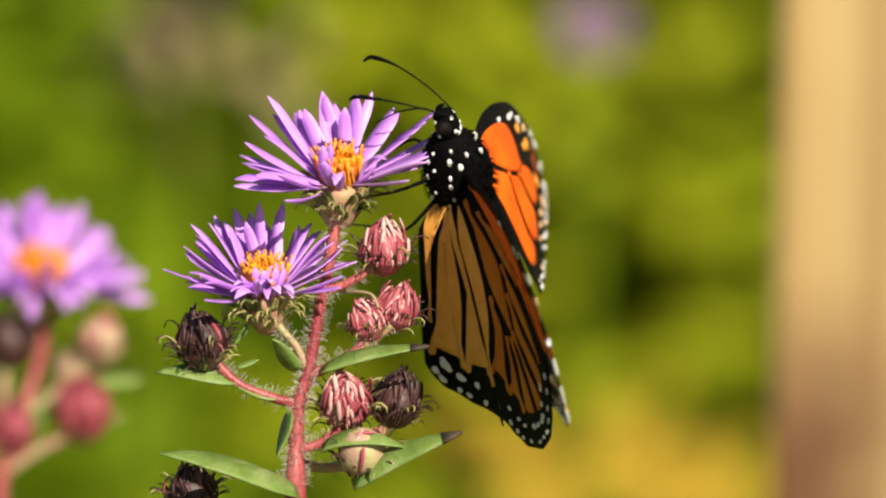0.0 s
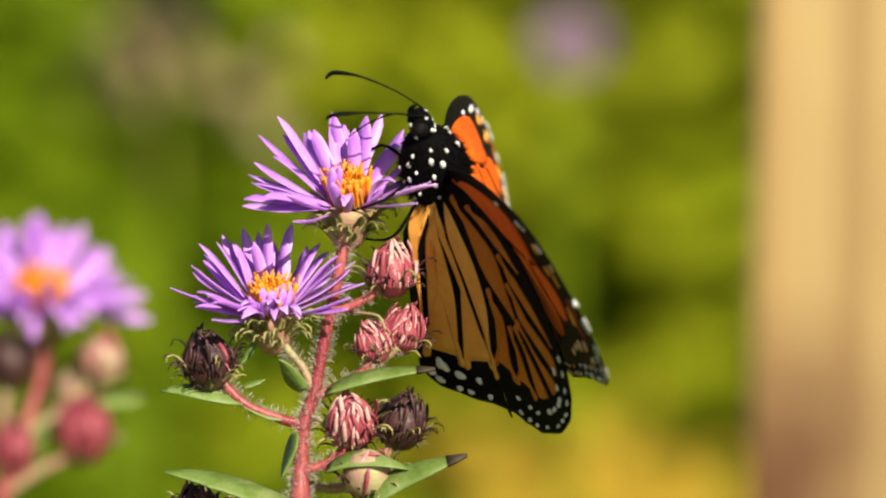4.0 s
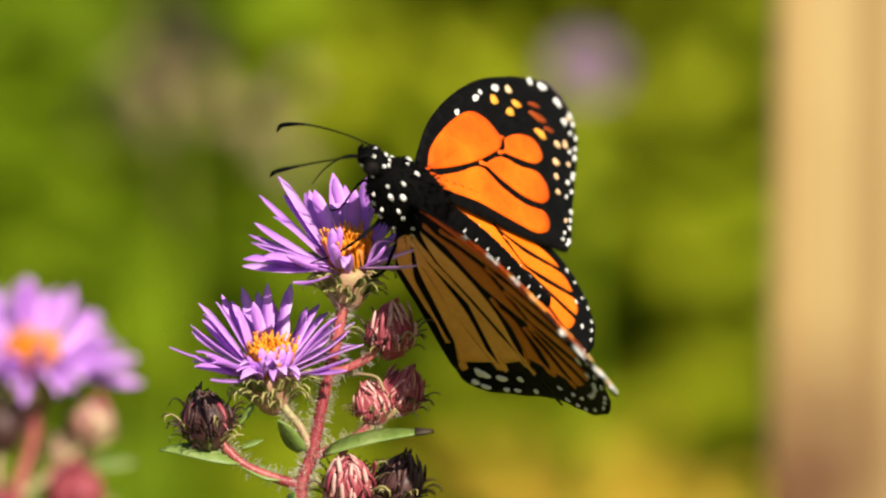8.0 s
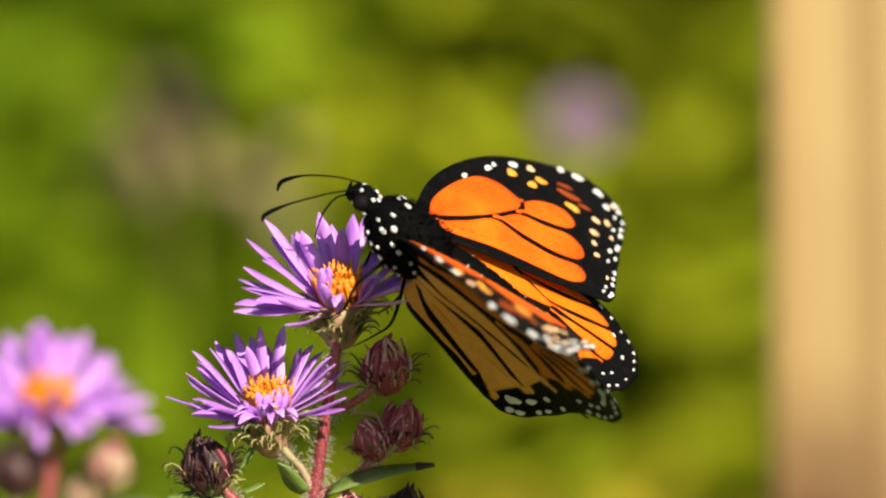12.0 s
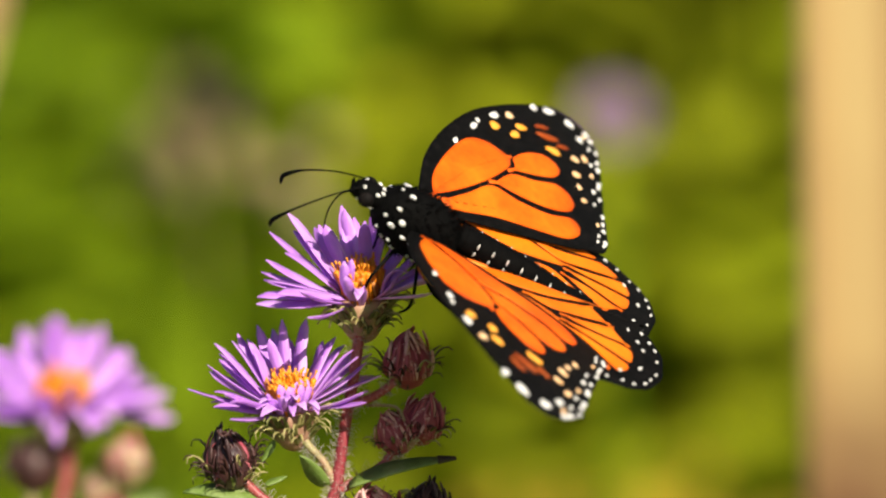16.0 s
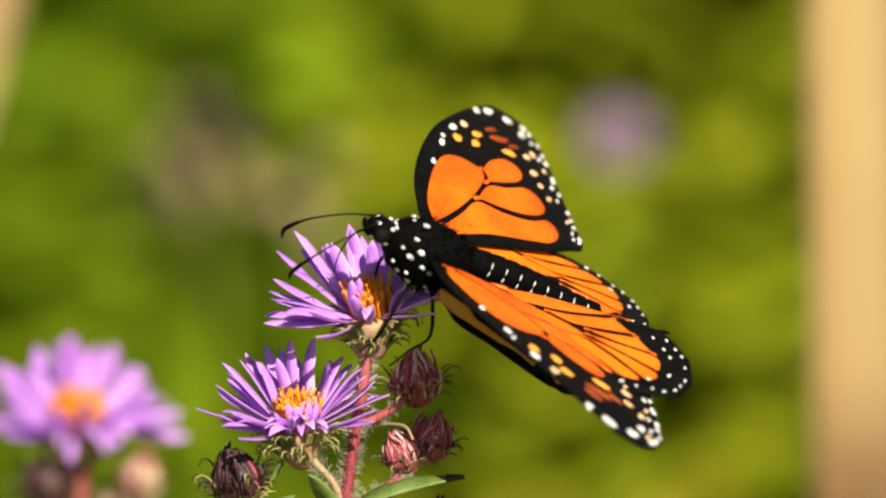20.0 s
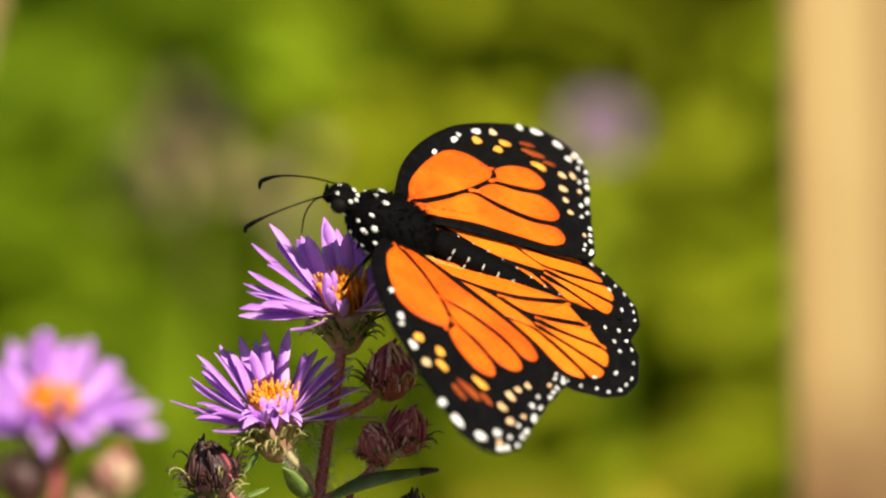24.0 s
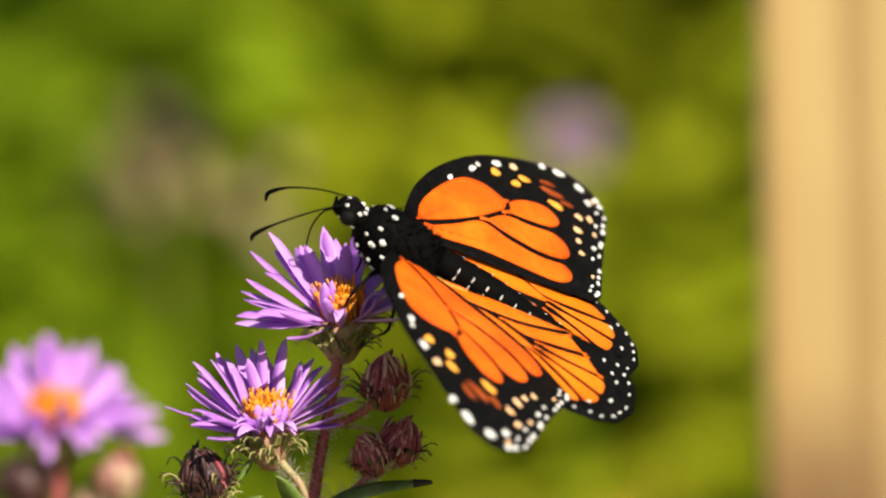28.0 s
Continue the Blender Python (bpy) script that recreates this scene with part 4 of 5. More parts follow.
def monarch():
    ob = thing("monarch_butterfly", "orange and black monarch butterfly with white-spotted body feeding on an aster", "butterfly")
    along = Matrix.Rotation(radians(-90), 4, "X")  # turned bodies run along +y
    k = MM

    def rows(*r):
        return [(a * k, b * k, c * k) for a, b, c in r]
    thorax = part("thorax", lathe(bmesh.new(), rows((-6.2, 1.8, 1.8), (-5.4, 3.2, 3.2), (-3.4, 4.1, 4.4), (-0.5, 4.4, 5.0), (2.5, 4.2, 4.9), (5.0, 3.4, 3.9), (6.8, 2.3, 2.6), (7.2, 1.4, 1.5)), 20, along), FUZZ, ob, "furry black thorax with white spots")
    rng = random.Random(3)
    fur = bmesh.new()
    for _ in range(900):
        y = rng.uniform(-6, 6.8)
        az = rng.uniform(0, math.tau)
        r = np.interp(y, (-6.2, -3.4, -0.5, 2.5, 5, 7), (1.8, 4.1, 4.5, 4.3, 3.5, 2.0)) * k * 0.97
        n = Vector((math.cos(az), -0.5, math.sin(az))).normalized()
        p = Vector((math.cos(az) * r, y * k, math.sin(az) * r * 1.13))
        ln = rng.uniform(0.5, 1.2) * k
        tube(fur, [p, p + n * ln], [0.07 * k, 0.02 * k], 3)
    tagged(part("fur", fur, FUZZ, thorax), kind="stuff")
    for i in range(64):
        az = i * 2.39996 + 0.4 + rng.uniform(-0.2, 0.2)
        y = 6.2 - 11.4 * (i + 0.5) / 64
        if math.sin(az) > 0.55 and y < 3.5:
            continue
        r = np.interp(y, (-6.2, -3.4, -0.5, 2.5, 5, 7), (1.8, 4.1, 4.45, 4.25, 3.5, 2.0))
        m = frame_along(Vector((math.cos(az) * r * k, y * k, math.sin(az) * r * 1.13 * k)), (math.cos(az), 0.1, math.sin(az)), (0, 1, 0))
        s, e = rng.uniform(0.22, 0.55), rng.uniform(0.9, 1.6)
        part("white_spot", lathe(bmesh.new(), [(-0.3 * k, s * k * e, s * k * 0.85), (0.12 * k, s * k * e, s * k * 0.8), (0.24 * k, s * k * e * 0.5, s * k * 0.4)], 7), WHITE, thorax, m=m)
    head = part("head", lathe(bmesh.new(), rows((6.4, 1.4, 1.4), (7.4, 1.75, 1.7), (8.8, 1.9, 1.8), (10.2, 1.6, 1.5), (11.2, 0.8, 0.8)), 16, along), FUZZ, ob, "black head with white dots")
    for sx in (-1, 1):
        e = bmesh.new()
        bmesh.ops.create_uvsphere(e, u_segments=14, v_segments=10, radius=1.2 * k)
        part("eye", e, EYE_BLACK, head, "glossy black compound eye", Matrix.Translation((sx * 1.45 * k, 9.1 * k, -0.1 * k)))
        part("palp", tube(bmesh.new(), smooth_line([(sx * 0.6 * k, 10.2 * k, -1.2 * k), (sx * 0.7 * k, 11.2 * k, -0.9 * k), (sx * 0.7 * k, 11.8 * k, 0.0 * k)], 4), [0.5 * k, 0.4 * k, 0.15 * k], 7), FUZZ, head, "short black palp")
        part("antenna", tube(bmesh.new(), smooth_line([(sx * 0.7 * k, 10.4 * k, 1.2 * k), (sx * 2.4 * k, 13.4 * k, -2.2 * k), (sx * 4.0 * k, 16.2 * k, -6.8 * k), (sx * 4.6 * k, 17.4 * k, -10.4 * k), (sx * 4.4 * k, 16.8 * k, -11.8 * k)], 6), [0.15 * k, 0.12 * k, 0.12 * k, 0.15 * k, 0.34 * k, 0.32 * k, 0.12 * k], 7), BLACK, head, "thin clubbed antenna")
        for x, y, z in ((0.8, 10.4, 1.1), (1.2, 8.2, 1.5), (0.5, 7.5, 1.7), (1.5, 7.6, -1.0), (1.0, 9.9, -1.3)):
            m = frame_along(Vector((sx * x * k, y * k, z * k)), (sx * x, (y - 8.7) * 0.6, z), (0, 1, 0))
            part("white_spot", lathe(bmesh.new(), [(-0.5 * k, 0.36 * k, 0.26 * k), (0.04 * k, 0.36 * k, 0.26 * k), (0.12 * k, 0.16 * k, 0.12 * k)], 7), WHITE, head, m=m)
    part("proboscis", tube(bmesh.new(), smooth_line([(0, 10.6 * k, -1.0 * k), (0, 11.6 * k, -3.2 * k), (0, 11.0 * k, -6.8 * k), (0, 9.2 * k, -10.4 * k)], 6), [0.17 * k, 0.13 * k, 0.09 * k], 6), BLACK, head, "thin curved feeding tube")
    segs = [(-5.6, 2.2)]
    for i in range(9):
        y0, y1 = -6.0 - i * 2.4, -6.0 - (i + 1) * 2.4
        r0, r1 = (0.8 * (2.5 + 0.5 * math.sin(math.pi * min(1, (i + j) / 7)) - 0.10 * (i + j) ** 1.25 * 0.55) for j in (0, 1))
        segs += [(y0 - 0.15, r0 * 0.93), (y0 - 0.5, r0), (y1 + 0.35, r1 * 1.02)]
    segs.append((-28.0, 0.6))
    abdomen = part("abdomen", lathe(bmesh.new(), [(y * k, r * k, r * 1.05 * k) for y, r in reversed(segs)], 18, Matrix.Translation((0, 0, 2.6 * k)) @ along), FUZZ, ob, "ringed black abdomen", Matrix.Translation((0, -6 * k, 0)) @ Matrix.Rotation(radians(-7), 4, "X") @ Matrix.Translation((0, 6 * k, 0)))
    for i in range(8):
        y = -8.3 - i * 2.4
        r = np.interp(-y, [-s[0] for s in segs], [s[1] for s in segs])
        for az in (0.15, 0.75, math.pi - 0.15, math.pi - 0.75):
            m = frame_along(Vector((math.cos(az) * r * k, y * k, (math.sin(az) * r * 1.05 + 2.6) * k)), (math.cos(az), 0, math.sin(az)), (-math.sin(az), 0, math.cos(az)))
            part("white_fleck", lathe(bmesh.new(), [(-0.2 * k, 0.5 * k, 0.12 * k), (0.07 * k, 0.45 * k, 0.1 * k), (0.14 * k, 0.2 * k, 0.05 * k)], 6), WHITE, abdomen, m=m)
    legs = (((2.0, 0.5, -3.8), (6.0, 1.5, -7.5), (4.6, -0.5, -13.0), (5.6, 0.5, -16.0)), ((2.0, -3.0, -3.4), (5.5, -6.0, -8.0), (3.8, -6.5, -13.0), (4.4, -5.6, -16.5)))
    for sx in (-1, 1):
        for pts in legs:
            b = bmesh.new()
            tube(b, smooth_line([(sx * x * k, y * k, z * k) for x, y, z in pts], 4), [0.3 * k, 0.26 * k, 0.18 * k, 0.13 * k, 0.1 * k], 7)
            part("leg", b, BLACK, ob, "thin black jointed leg")
    wings = {}
    for kind in ("hind", "fore"):
        for side in (1, -1):
            wings[kind, side] = wing(ob, kind, side)
    wings["fold", -1] = wing(ob, "hind", -1, True)
    return ob, wings


butterfly, wings = monarch()

# seconds; body x, y, z (mm from the plan's middle) and turns; right fore wing flap, sweep, twist; left fore; right hind; left hind
FLIGHT = [
    (0.0, -3.77, 3.00, 6.38, 84.92, -31.07, 76.53, -6.57, 45.01, -2.95, 29.58, 15.37, 2.45, -9.57, 41.01, -2.95, 40.26, -7.16, 16.58),
    (0.5, -6.44, 3.04, 8.62, 77.21, -33.96, 74.70, -17.16, 34.38, -8.81, 49.04, 21.02, 3.52, -20.16, 30.38, -8.81, 58.77, 1.51, 20.46),
    (1.0, -9.60, 3.00, 10.80, 69.20, -37.34, 73.61, -27.74, 23.74, -14.68, 68.49, 26.67, 4.59, -30.74, 19.74, -14.68, 77.28, 10.18, 24.33),
    (1.5, -7.24, 2.97, 10.74, 65.26, -34.46, 90.46, -9.28, 37.31, -7.58, 42.69, 14.22, 6.05, -12.28, 33.31, -7.58, 51.11, -0.35, 24.67),
    (2.0, -10.02, 3.00, 10.80, 62.24, -30.40, 106.51, 9.18, 50.88, -0.48, 16.89, 1.78, 7.50, 6.18, 46.88, -0.48, 24.95, -10.89, 25.02),
    (2.5, -9.04, 2.73, 10.50, 63.66, -30.72, 105.02, 8.47, 50.64, -0.56, 17.84, 2.49, 7.02, 5.47, 46.64, -0.56, 25.88, -10.79, 24.51),
    (4.5, -3.28, -0.49, 8.87, 75.63, -33.19, 90.34, 0.25, 47.83, -1.48, 28.72, 10.61, 1.48, -2.75, 43.83, -1.48, 36.59, -9.66, 18.62),
    (5.0, -4.80, -0.81, 8.41, 77.20, -33.28, 88.78, -0.47, 47.59, -1.56, 29.67, 11.32, 0.99, -3.47, 43.59, -1.56, 37.52, -9.56, 18.11),
    (5.5, -1.37, -0.94, 8.81, 82.40, -37.90, 83.26, -4.31, 52.21, -2.83, 33.14, 8.24, 3.63, -7.31, 48.21, -2.83, 39.89, -14.54, 20.88),
    (6.0, 0.14, -1.00, 9.48, 86.27, -42.20, 78.27, -8.14, 56.84, -4.10, 36.61, 5.17, 6.26, -11.14, 52.84, -4.10, 42.26, -19.52, 23.66),
    (6.5, -3.21, -0.90, 10.53, 81.26, -39.95, 78.75, -9.86, 51.52, -3.69, 33.83, 7.81, 12.11, -11.33, 47.83, -3.18, 43.96, -11.68, 20.35),
    (7.0, -6.23, -1.00, 10.35, 77.11, -37.62, 78.80, -11.57, 46.20, -3.28, 31.06, 10.46, 17.96, -11.51, 42.82, -2.26, 45.66, -3.85, 17.04),
    (7.5, -11.57, -3.55, 9.65, 67.22, -38.29, 82.18, -4.17, 43.36, -3.14, 34.88, 15.42, 9.26, -3.93, 42.75, -4.10, 48.84, -2.94, 15.74),
    (8.0, -9.95, -6.00, 9.67, 59.27, -38.56, 84.03, 3.24, 40.51, -3.01, 38.71, 20.37, 0.56, 3.64, 42.67, -5.94, 52.02, -2.04, 14.45),
    (8.5, -10.41, -5.99, 9.51, 53.81, -35.66, 83.03, 4.38, 38.45, -2.82, 32.96, 18.19, -2.76, 11.76, 39.96, -3.14, 50.02, 2.33, 13.06),
    (9.0, -10.62, -6.00, 9.11, 49.35, -32.81, 80.95, 5.53, 36.38, -2.63, 27.20, 16.02, -6.07, 19.87, 37.26, -0.34, 48.02, 6.69, 11.68),
    (9.5, -10.86, -6.00, 9.31, 51.36, -30.02, 80.06, 5.20, 34.87, -3.04, 28.77, 17.55, -7.87, 15.34, 34.23, -1.91, 47.92, 6.59, 8.72),
    (10.0, -11.11, -6.00, 9.60, 53.06, -27.22, 79.45, 4.86, 33.36, -3.45, 30.34, 19.08, -9.66, 10.80, 31.21, -3.49, 47.81, 6.49, 5.75),
    (10.5, -10.39, -6.02, 10.16, 52.23, -25.62, 77.84, 1.37, 35.42, -5.02, 30.67, 19.94, -11.14, 8.87, 31.86, -2.57, 48.81, 7.52, 6.37),
    (11.0, -9.91, -6.00, 11.11, 50.79, -24.23, 76.55, -2.12, 37.49, -6.59, 31.01, 20.81, -12.61, 6.94, 32.51, -1.65, 49.82, 8.55, 6.98),
    (11.5, -9.86, -5.99, 11.63, 50.19, -23.58, 75.93, -1.58, 37.11, -6.32, 31.34, 21.11, -12.34, 5.86, 31.56, -2.09, 49.47, 9.23, 5.87),
    (12.0, -9.73, -6.00, 12.07, 49.70, -22.88, 75.32, -1.04, 36.74, -6.04, 31.68, 21.41, -12.07, 4.79, 30.62, -2.52, 49.12, 9.91, 4.76),
    (12.5, -10.61, -5.86, 13.16, 47.94, -24.08, 76.08, -1.31, 36.63, -5.60, 31.18, 21.71, -11.68, 3.85, 30.88, -2.58, 46.80, 10.55, 3.23),
    (14.5, -13.58, -6.01, 13.30, 47.19, -33.83, 75.40, -4.44, 35.36, -0.56, 25.48, 25.09, -7.27, -6.92, 33.88, -3.33, 20.10, 17.85, -14.31),
    (15.0, -13.79, -6.00, 13.45, 47.00, -34.74, 75.39, -4.71, 35.25, -0.12, 24.99, 25.39, -6.89, -7.86, 34.14, -3.40, 17.78, 18.48, -15.83),
    (15.5, -13.42, -5.99, 13.51, 46.34, -35.26, 76.85, -5.49, 35.49, -0.18, 25.11, 25.12, -6.76, -9.30, 34.26, -3.70, 17.92, 17.61, -16.08),
    (16.0, -12.91, -6.00, 13.46, 45.85, -35.72, 78.29, -6.27, 35.74, -0.24, 25.23, 24.86, -6.63, -10.75, 34.38, -4.00, 18.05, 16.74, -16.32),
    (16.5, -13.48, -5.99, 13.62, 44.03, -37.00, 79.44, -7.28, 35.85, -0.10, 24.93, 25.62, -6.72, -12.02, 34.10, -4.09, 17.83, 16.74, -16.84),
    (17.0, -13.99, -6.00, 13.55, 42.70, -38.22, 80.29, -8.28, 35.96, 0.04, 24.64, 26.38, -6.80, -13.29, 33.82, -4.19, 17.62, 16.73, -17.35),
    (17.5, -13.95, -6.00, 13.49, 42.61, -38.64, 82.01, -8.42, 35.71, 0.21, 24.19, 26.90, -6.59, -13.45, 33.94, -4.34, 17.19, 16.42, -17.54),
    (18.0, -13.98, -6.00, 13.52, 42.52, -39.08, 83.81, -8.55, 35.46, 0.37, 23.73, 27.43, -6.38, -13.62, 34.06, -4.48, 16.76, 16.11, -17.73),
    (18.5, -13.21, -6.00, 13.36, 41.78, -38.34, 85.71, -7.25, 35.34, 0.15, 23.13, 26.73, -6.30, -12.41, 33.59, -4.92, 16.15, 15.16, -17.70),
    (19.0, -12.39, -6.00, 13.28, 41.07, -37.63, 87.62, -5.96, 35.21, -0.07, 22.54, 26.04, -6.22, -11.20, 33.13, -5.36, 15.55, 14.20, -17.66),
    (19.5, -12.44, -5.99, 12.95, 38.46, -35.51, 93.27, -2.47, 34.33, 0.07, 19.81, 27.57, -5.86, -9.60, 34.31, -5.17, 13.00, 10.54, -18.98),
    (20.0, -12.31, -6.00, 12.40, 36.72, -33.30, 98.33, 1.02, 33.45, 0.21, 17.09, 29.10, -5.49, -8.00, 35.50, -4.98, 10.45, 6.88, -20.29),
    (20.5, -12.15, -5.99, 12.75, 40.66, -34.85, 92.56, -2.96, 34.44, -0.34, 18.87, 28.34, -5.71, -9.76, 37.80, -4.90, 12.06, 10.50, -18.90),
    (21.0, -12.06, -6.00, 12.98, 45.09, -36.03, 86.30, -6.95, 35.44, -0.90, 20.65, 27.57, -5.94, -11.51, 40.11, -4.83, 13.67, 14.12, -17.51),
    (21.5, -12.53, -5.97, 13.28, 44.60, -36.13, 85.58, -7.39, 35.60, -0.94, 20.57, 27.36, -6.02, -11.50, 39.71, -4.66, 13.61, 14.76, -17.41),
    (23.5, -14.35, -6.00, 14.69, 45.05, -37.33, 74.68, -12.56, 37.51, -1.43, 19.70, 24.89, -6.96, -11.41, 35.14, -2.78, 12.92, 22.09, -16.28),
    (24.0, -14.69, -6.00, 14.78, 45.02, -37.38, 73.69, -13.01, 37.67, -1.47, 19.62, 24.68, -7.04, -11.40, 34.74, -2.62, 12.86, 22.73, -16.18),
    (24.5, -14.54, -6.01, 14.64, 44.56, -37.56, 73.47, -12.72, 38.01, -1.63, 20.13, 25.28, -6.86, -11.53, 34.83, -2.59, 13.38, 23.02, -16.03),
    (25.0, -14.50, -6.00, 14.65, 43.53, -37.89, 73.61, -12.43, 38.36, -1.80, 20.63, 25.89, -6.68, -11.67, 34.91, -2.56, 13.90, 23.31, -15.88),
    (25.5, -14.00, -6.00, 14.53, 44.80, -36.21, 74.18, -11.35, 38.81, -2.37, 20.91, 25.58, -6.62, -10.96, 35.17, -3.14, 14.05, 22.30, -15.88),
    (26.0, -13.50, -6.00, 14.42, 45.87, -34.44, 74.85, -10.27, 39.26, -2.94, 21.18, 25.27, -6.55, -10.25, 35.42, -3.72, 14.20, 21.29, -15.89),
    (26.5, -13.16, -5.99, 14.44, 45.93, -34.40, 74.19, -9.91, 39.57, -2.38, 21.49, 25.13, -6.69, -9.40, 35.32, -3.38, 14.52, 20.85, -16.27),
    (27.0, -12.46, -6.00, 14.29, 46.19, -34.29, 73.42, -9.55, 39.88, -1.82, 21.80, 24.99, -6.83, -8.55, 35.22, -3.04, 14.85, 20.41, -16.66),
    (27.5, -11.15, -6.02, 14.02, 47.31, -33.36, 73.84, -8.86, 40.39, -2.08, 21.33, 24.43, -7.07, -7.83, 35.91, -3.61, 14.33, 19.06, -17.09),
    (28.0, -9.93, -6.00, 13.95, 48.16, -32.55, 74.38, -8.16, 40.90, -2.35, 20.86, 23.87, -7.32, -7.10, 36.61, -4.18, 13.82, 17.72, -17.52),
]
HINGE = {"fore": (2.73, 0.17, 1.63), "hind": (3.59, -0.87, 0.27)}


def wing_pose(kind, side, flap, sweep, twist):
    x, y, z = HINGE[kind]
    return Matrix.Translation((side * x * MM, y * MM, z * MM)) @ Matrix.Rotation(-side * radians(flap), 4, "Y") @ Matrix.Rotation(radians(twist), 4, "X") @ Matrix.Rotation(-side * radians(sweep), 4, "Z")


def fold_pose(t, *turns):
    """The left hind wing's inner part: flat with closed wings, folded down along the body once they lie open."""
    hinge = Matrix.Translation((-FOLD_AT * MM, 0, 0.7 * MM))
    way = Vector((-FOLD_SLOPE, -1, 0))
    return wing_pose("hind", -1, *turns) @ hinge @ Matrix.Rotation(radians(float(np.interp(t, (12.0, 15.0), (0, FOLDED)))), 4, way) @ hinge.inverted()


# the asters sway in the wind: seconds; shift in mm; turns
ASTER_SWAY = [
    (0.0, 21.58, -2.18, 0.29, -0.125, -1.446, 0.423),
    (0.5, 25.90, -4.34, 0.04, -0.251, -1.740, 0.423),
    (1.0, 32.51, -2.44, -0.11, -0.142, -2.198, 0.615),
    (1.5, 38.48, 2.01, 0.05, 0.111, -2.399, 0.701),
    (2.0, 45.06, 2.14, 0.15, 0.112, -2.919, 0.704),
    (2.5, 36.60, -0.28, -0.16, -0.019, -2.385, 0.617),
    (4.5, 6.63, -0.21, -0.07, -0.010, -0.386, 0.085),
    (5.0, -5.32, -0.07, 0.05, 0.000, 0.201, 0.060),
    (5.5, -27.91, 1.86, 1.77, 0.101, 1.663, -0.085),
    (6.0, -23.17, 0.86, 1.65, 0.035, 1.467, -0.194),
    (6.5, -19.21, -0.36, 1.10, -0.036, 1.140, -0.238),
    (7.0, -24.48, -1.38, 0.02, -0.069, 1.343, -0.016),
    (7.5, -5.39, -0.76, -3.25, -0.004, 0.038, 0.246),
    (8.0, -7.15, 2.26, -4.09, 0.172, 0.316, 0.142),
    (8.5, 8.22, 3.54, -4.46, 0.246, -0.631, 0.295),
    (9.0, 10.86, 5.02, -4.50, 0.324, -0.834, 0.190),
    (9.5, 9.04, 5.42, -4.11, 0.343, -0.737, 0.145),
    (10.0, 10.49, 5.59, -3.76, 0.349, -0.827, 0.143),
    (10.5, 10.09, 6.22, -3.50, 0.385, -0.788, 0.175),
    (11.0, 19.24, 8.01, -3.08, 0.482, -1.305, 0.290),
    (11.5, 21.81, 8.92, -2.32, 0.528, -1.434, 0.292),
    (12.0, 22.25, 9.39, -1.62, 0.551, -1.445, 0.373),
    (12.5, 47.33, 8.70, -0.88, 0.494, -2.904, 0.520),
    (14.5, 17.76, 7.90, -1.55, 0.470, -1.307, 0.481),
    (15.0, 17.37, 8.47, -1.45, 0.502, -1.288, 0.462),
    (15.5, 16.16, 8.66, -1.32, 0.513, -1.202, 0.452),
    (16.0, 11.97, 8.71, -1.22, 0.520, -0.945, 0.525),
    (16.5, 18.45, 10.38, -0.99, 0.611, -1.330, 0.620),
    (17.0, 17.30, 12.76, -0.76, 0.746, -1.280, 0.667),
    (17.5, 14.17, 12.37, -0.75, 0.724, -1.113, 0.587),
    (18.0, 10.92, 12.41, -0.60, 0.727, -0.946, 0.571),
    (18.5, 11.13, 11.42, -0.71, 0.670, -0.908, 0.528),
    (19.0, 11.56, 11.26, -0.68, 0.661, -0.882, 0.526),
    (19.5, 15.52, 10.90, -0.66, 0.639, -1.128, 0.553),
    (20.0, 11.48, 11.45, -0.57, 0.672, -0.912, 0.560),
    (20.5, 12.09, 11.49, -0.63, 0.675, -0.950, 0.565),
    (21.0, 9.00, 11.34, -0.72, 0.665, -0.775, 0.454),
    (21.5, 15.35, 10.92, -0.77, 0.635, -1.147, 0.383),
    (23.5, 6.83, 11.50, -0.58, 0.676, -0.691, 0.481),
    (24.0, 6.89, 10.43, -0.70, 0.613, -0.701, 0.411),
    (24.5, 1.95, 10.89, -0.56, 0.640, -0.406, 0.385),
    (25.0, 5.54, 11.49, -0.56, 0.671, -0.597, 0.362),
    (25.5, 3.54, 13.71, -0.30, 0.799, -0.476, 0.425),
    (26.0, 3.73, 13.55, -0.25, 0.791, -0.476, 0.441),
    (26.5, 2.68, 13.23, -0.12, 0.769, -0.397, 0.365),
    (27.0, -1.14, 12.47, -0.05, 0.725, -0.144, 0.295),
    (27.5, -8.58, 11.93, 0.14, 0.694, 0.340, 0.197),
    (28.0, -11.64, 12.09, 0.39, 0.695, 0.574, 0.053),
]
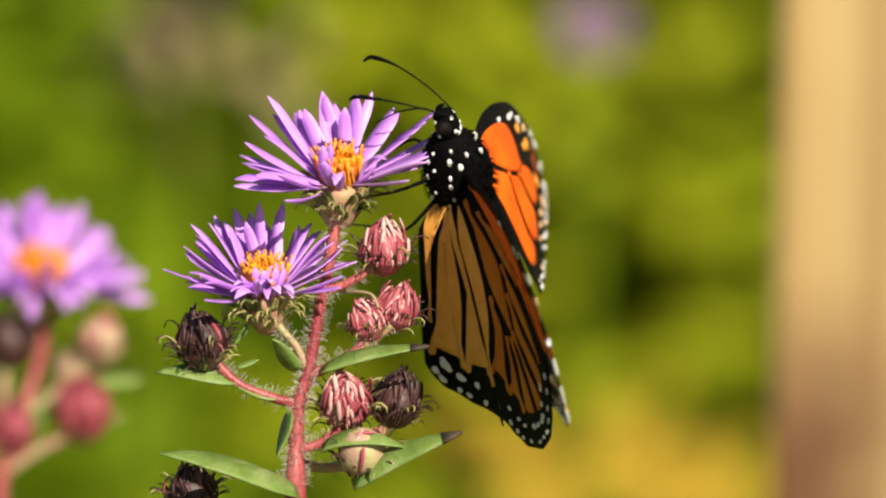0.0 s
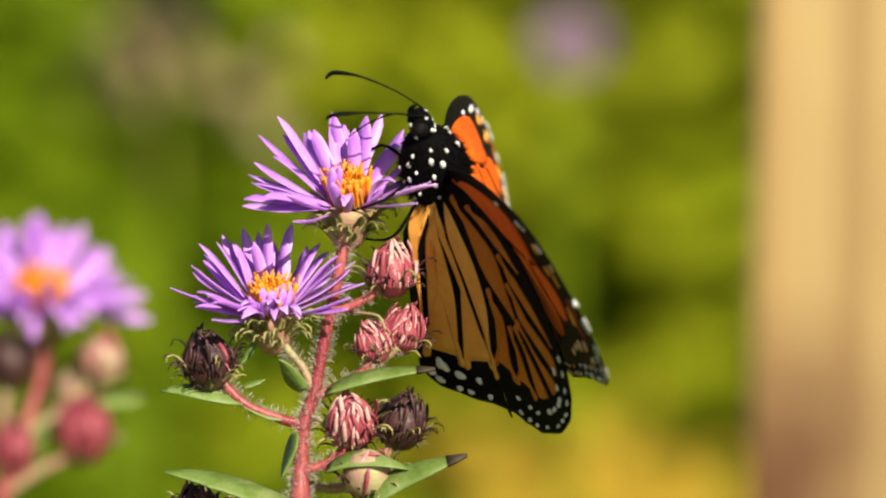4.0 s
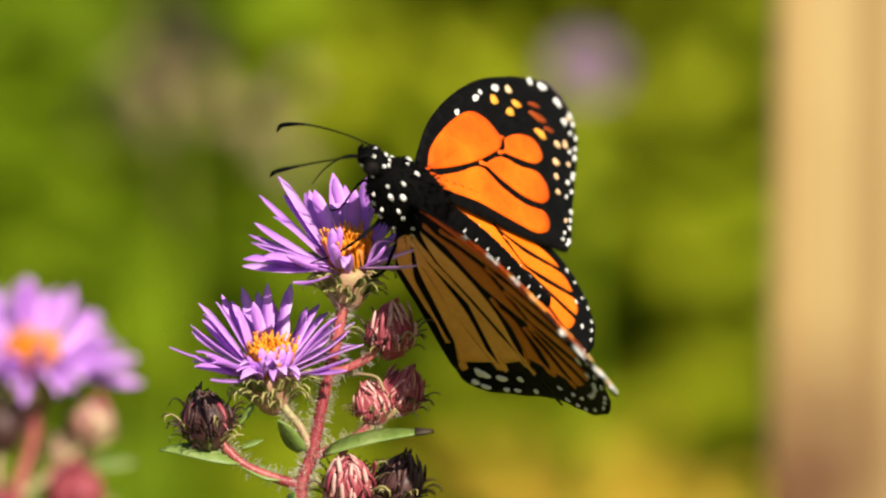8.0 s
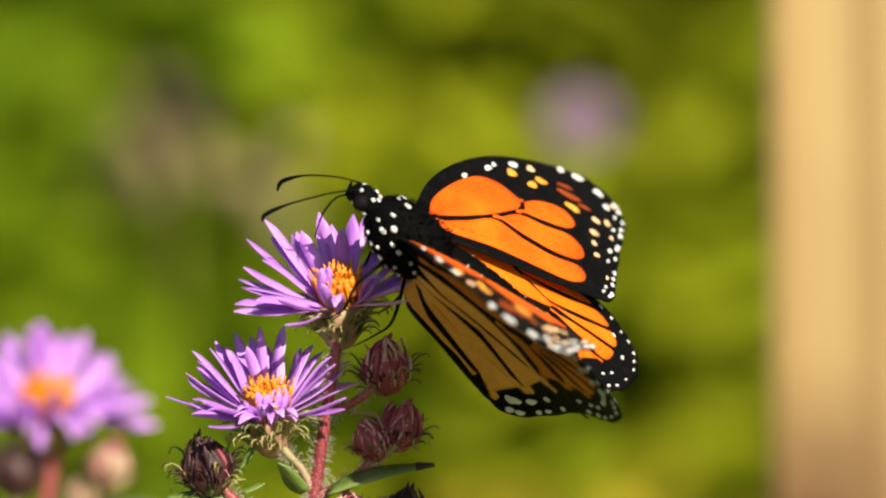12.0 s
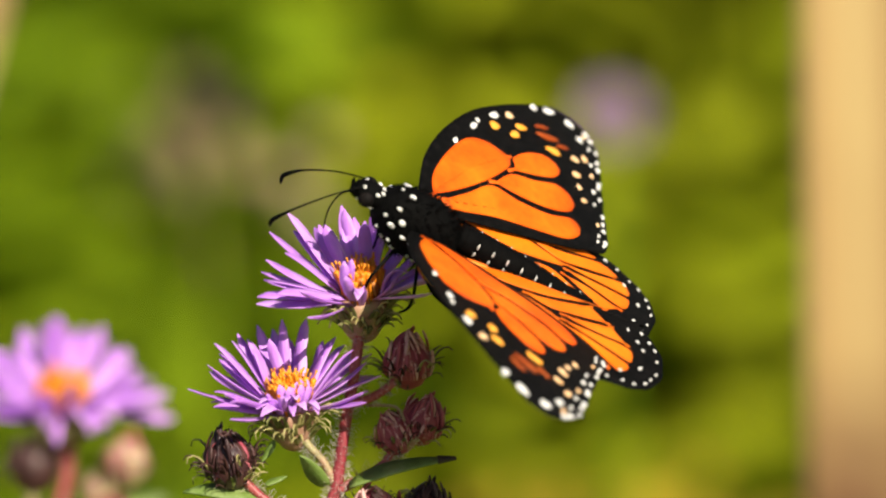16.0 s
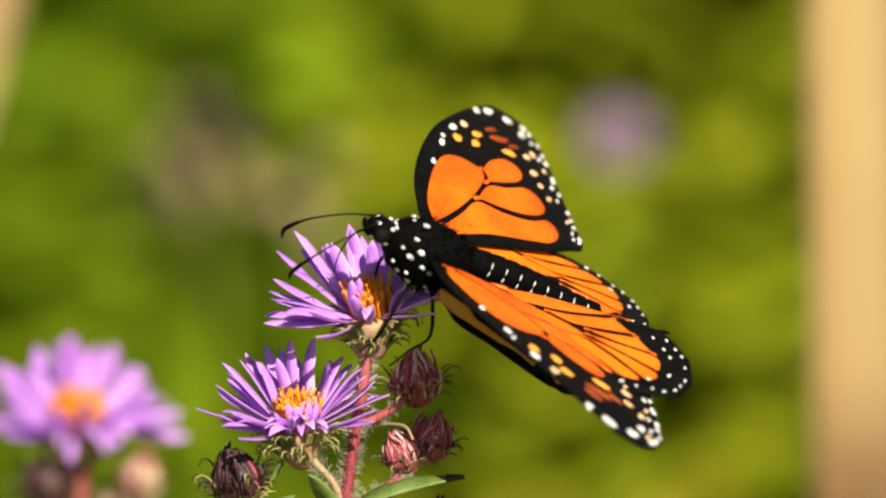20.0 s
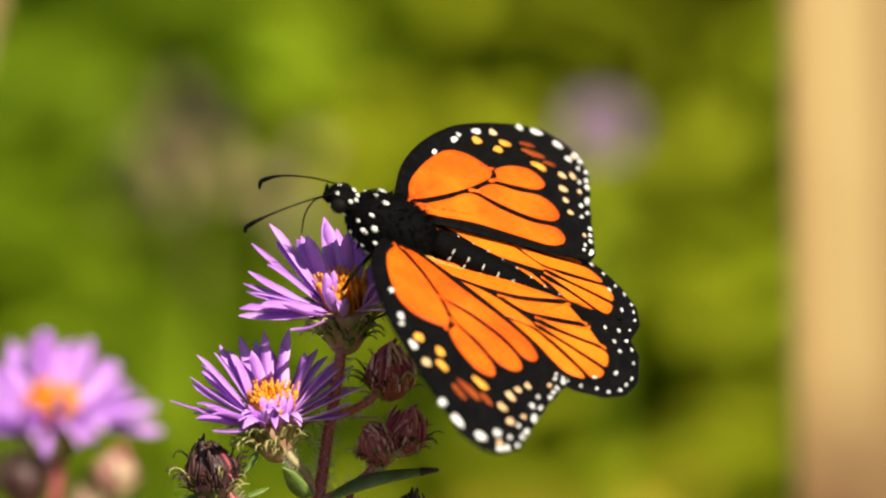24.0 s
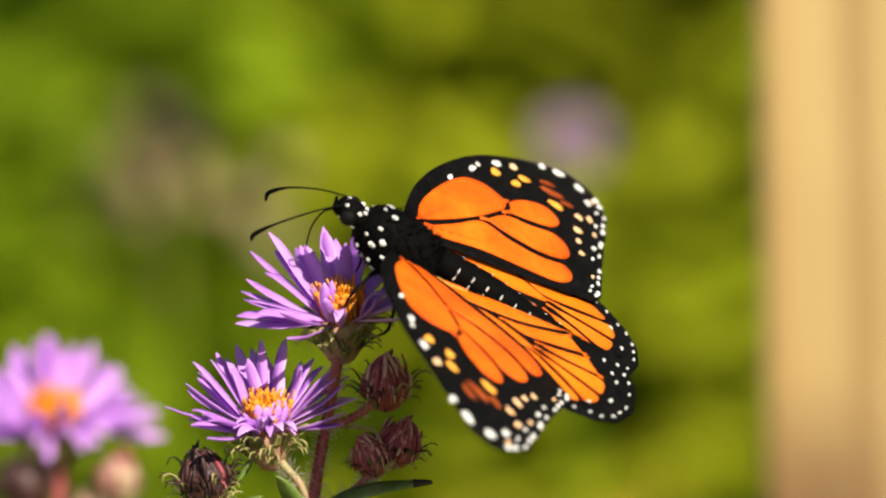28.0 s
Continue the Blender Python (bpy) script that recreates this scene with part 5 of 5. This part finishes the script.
LEFT_SWAY = [
    (0.0, -4.59, -2.31, 1.00, -0.117, -0.000, 0.216),
    (0.5, -5.37, -4.29, 1.18, -0.241, -0.000, 0.171),
    (1.0, -6.34, -2.58, 1.70, -0.129, -0.000, 0.301),
    (1.5, -2.99, 1.57, 1.29, 0.126, -0.000, 0.369),
    (2.0, -5.32, 1.60, -0.18, 0.131, -0.000, 0.300),
    (2.5, -5.37, -0.60, 0.42, -0.004, -0.000, 0.281),
    (4.5, 0.06, -0.17, 0.36, -0.009, -0.000, 0.031),
    (5.0, -2.14, -0.18, 0.00, -0.000, -0.000, 0.088),
    (5.5, -2.56, 1.64, 1.77, 0.099, 0.001, 0.146),
    (6.0, 0.04, 0.70, 1.19, 0.033, 0.001, 0.011),
    (6.5, -4.98, -0.36, 0.80, -0.039, 0.002, -0.077),
    (7.0, -5.70, -1.78, -1.44, -0.071, 0.003, 0.174),
    (7.5, -7.49, -1.15, -3.90, -0.004, 0.003, 0.251),
    (8.0, -5.05, 1.87, -4.98, 0.172, 0.004, 0.185),
    (8.5, -5.28, 3.15, -4.90, 0.248, 0.005, 0.208),
    (9.0, -5.85, 4.80, -4.92, 0.328, 0.007, 0.077),
    (9.5, -6.05, 5.27, -4.32, 0.346, 0.008, 0.045),
    (10.0, -6.26, 5.49, -3.71, 0.352, 0.010, 0.031),
    (10.5, -5.62, 6.06, -3.47, 0.388, 0.011, 0.068),
    (11.0, -4.98, 7.78, -2.78, 0.488, 0.013, 0.116),
    (11.5, -4.27, 8.70, -2.12, 0.535, 0.015, 0.102),
    (12.0, -3.48, 9.07, -1.07, 0.558, 0.017, 0.182),
    (12.5, -3.62, 8.41, -0.88, 0.513, 0.017, 0.136),
    (14.5, -6.33, 7.40, -1.05, 0.477, 0.018, 0.306),
    (15.0, -6.68, 7.99, -0.96, 0.508, 0.018, 0.290),
    (15.5, -6.61, 8.19, -0.74, 0.518, 0.019, 0.291),
    (16.0, -6.20, 8.08, -0.67, 0.524, 0.019, 0.399),
    (16.5, -5.87, 9.61, -0.56, 0.617, 0.020, 0.445),
    (17.0, -6.12, 11.85, -0.41, 0.752, 0.020, 0.502),
    (17.5, -6.62, 11.60, -0.22, 0.729, 0.020, 0.442),
    (18.0, -7.30, 11.65, -0.02, 0.731, 0.020, 0.448),
    (18.5, -6.05, 10.75, -0.02, 0.674, 0.020, 0.408),
    (19.0, -4.56, 10.60, 0.00, 0.665, 0.020, 0.410),
    (19.5, -4.56, 10.22, -0.10, 0.644, 0.020, 0.405),
    (20.0, -5.16, 10.74, 0.13, 0.676, 0.020, 0.440),
    (20.5, -5.30, 10.79, 0.20, 0.679, 0.020, 0.440),
    (21.0, -5.65, 10.81, 0.27, 0.669, 0.020, 0.352),
    (21.5, -5.54, 10.57, 0.34, 0.640, 0.021, 0.232),
    (23.5, -6.03, 10.80, -0.46, 0.678, 0.020, 0.390),
    (24.0, -6.20, 9.88, -0.28, 0.616, 0.021, 0.317),
    (24.5, -5.80, 10.34, -0.07, 0.642, 0.020, 0.329),
    (25.0, -5.94, 10.96, -0.25, 0.674, 0.020, 0.282),
    (25.5, -5.72, 13.01, -0.26, 0.801, 0.020, 0.363),
    (26.0, -5.26, 12.82, -0.34, 0.793, 0.020, 0.378),
    (26.5, -5.02, 12.64, 0.12, 0.771, 0.020, 0.312),
    (27.0, -3.97, 11.98, 0.42, 0.726, 0.020, 0.274),
    (27.5, -2.38, 11.50, 0.57, 0.693, 0.020, 0.238),
    (28.0, -1.18, 11.77, 0.75, 0.693, 0.020, 0.124),
]


def motions():
    for plant, rows in ((main_plant, ASTER_SWAY), (left_plant, LEFT_SWAY)):
        root = plant.location.copy()
        walk(plant, [(t, pose(root.x + x * MM, root.y + y * MM, root.z + z * MM, a, b, c)) for t, x, y, z, a, b, c in rows])
    middle = spot(800, 420)
    walk(butterfly, [(r[0], pose(middle.x + r[1] * MM, middle.y + r[2] * MM, middle.z + r[3] * MM, *r[4:7])) for r in FLIGHT])
    walk(wings.pop(("fold", -1)), [(r[0], fold_pose(r[0], *r[16:19])) for r in FLIGHT])
    for (kind, side), w in wings.items():
        k = {("fore", 1): 7, ("fore", -1): 10, ("hind", 1): 13, ("hind", -1): 16}[kind, side]
        walk(w, [(r[0], wing_pose(kind, side, *r[k:k + 3])) for r in FLIGHT])


motions()
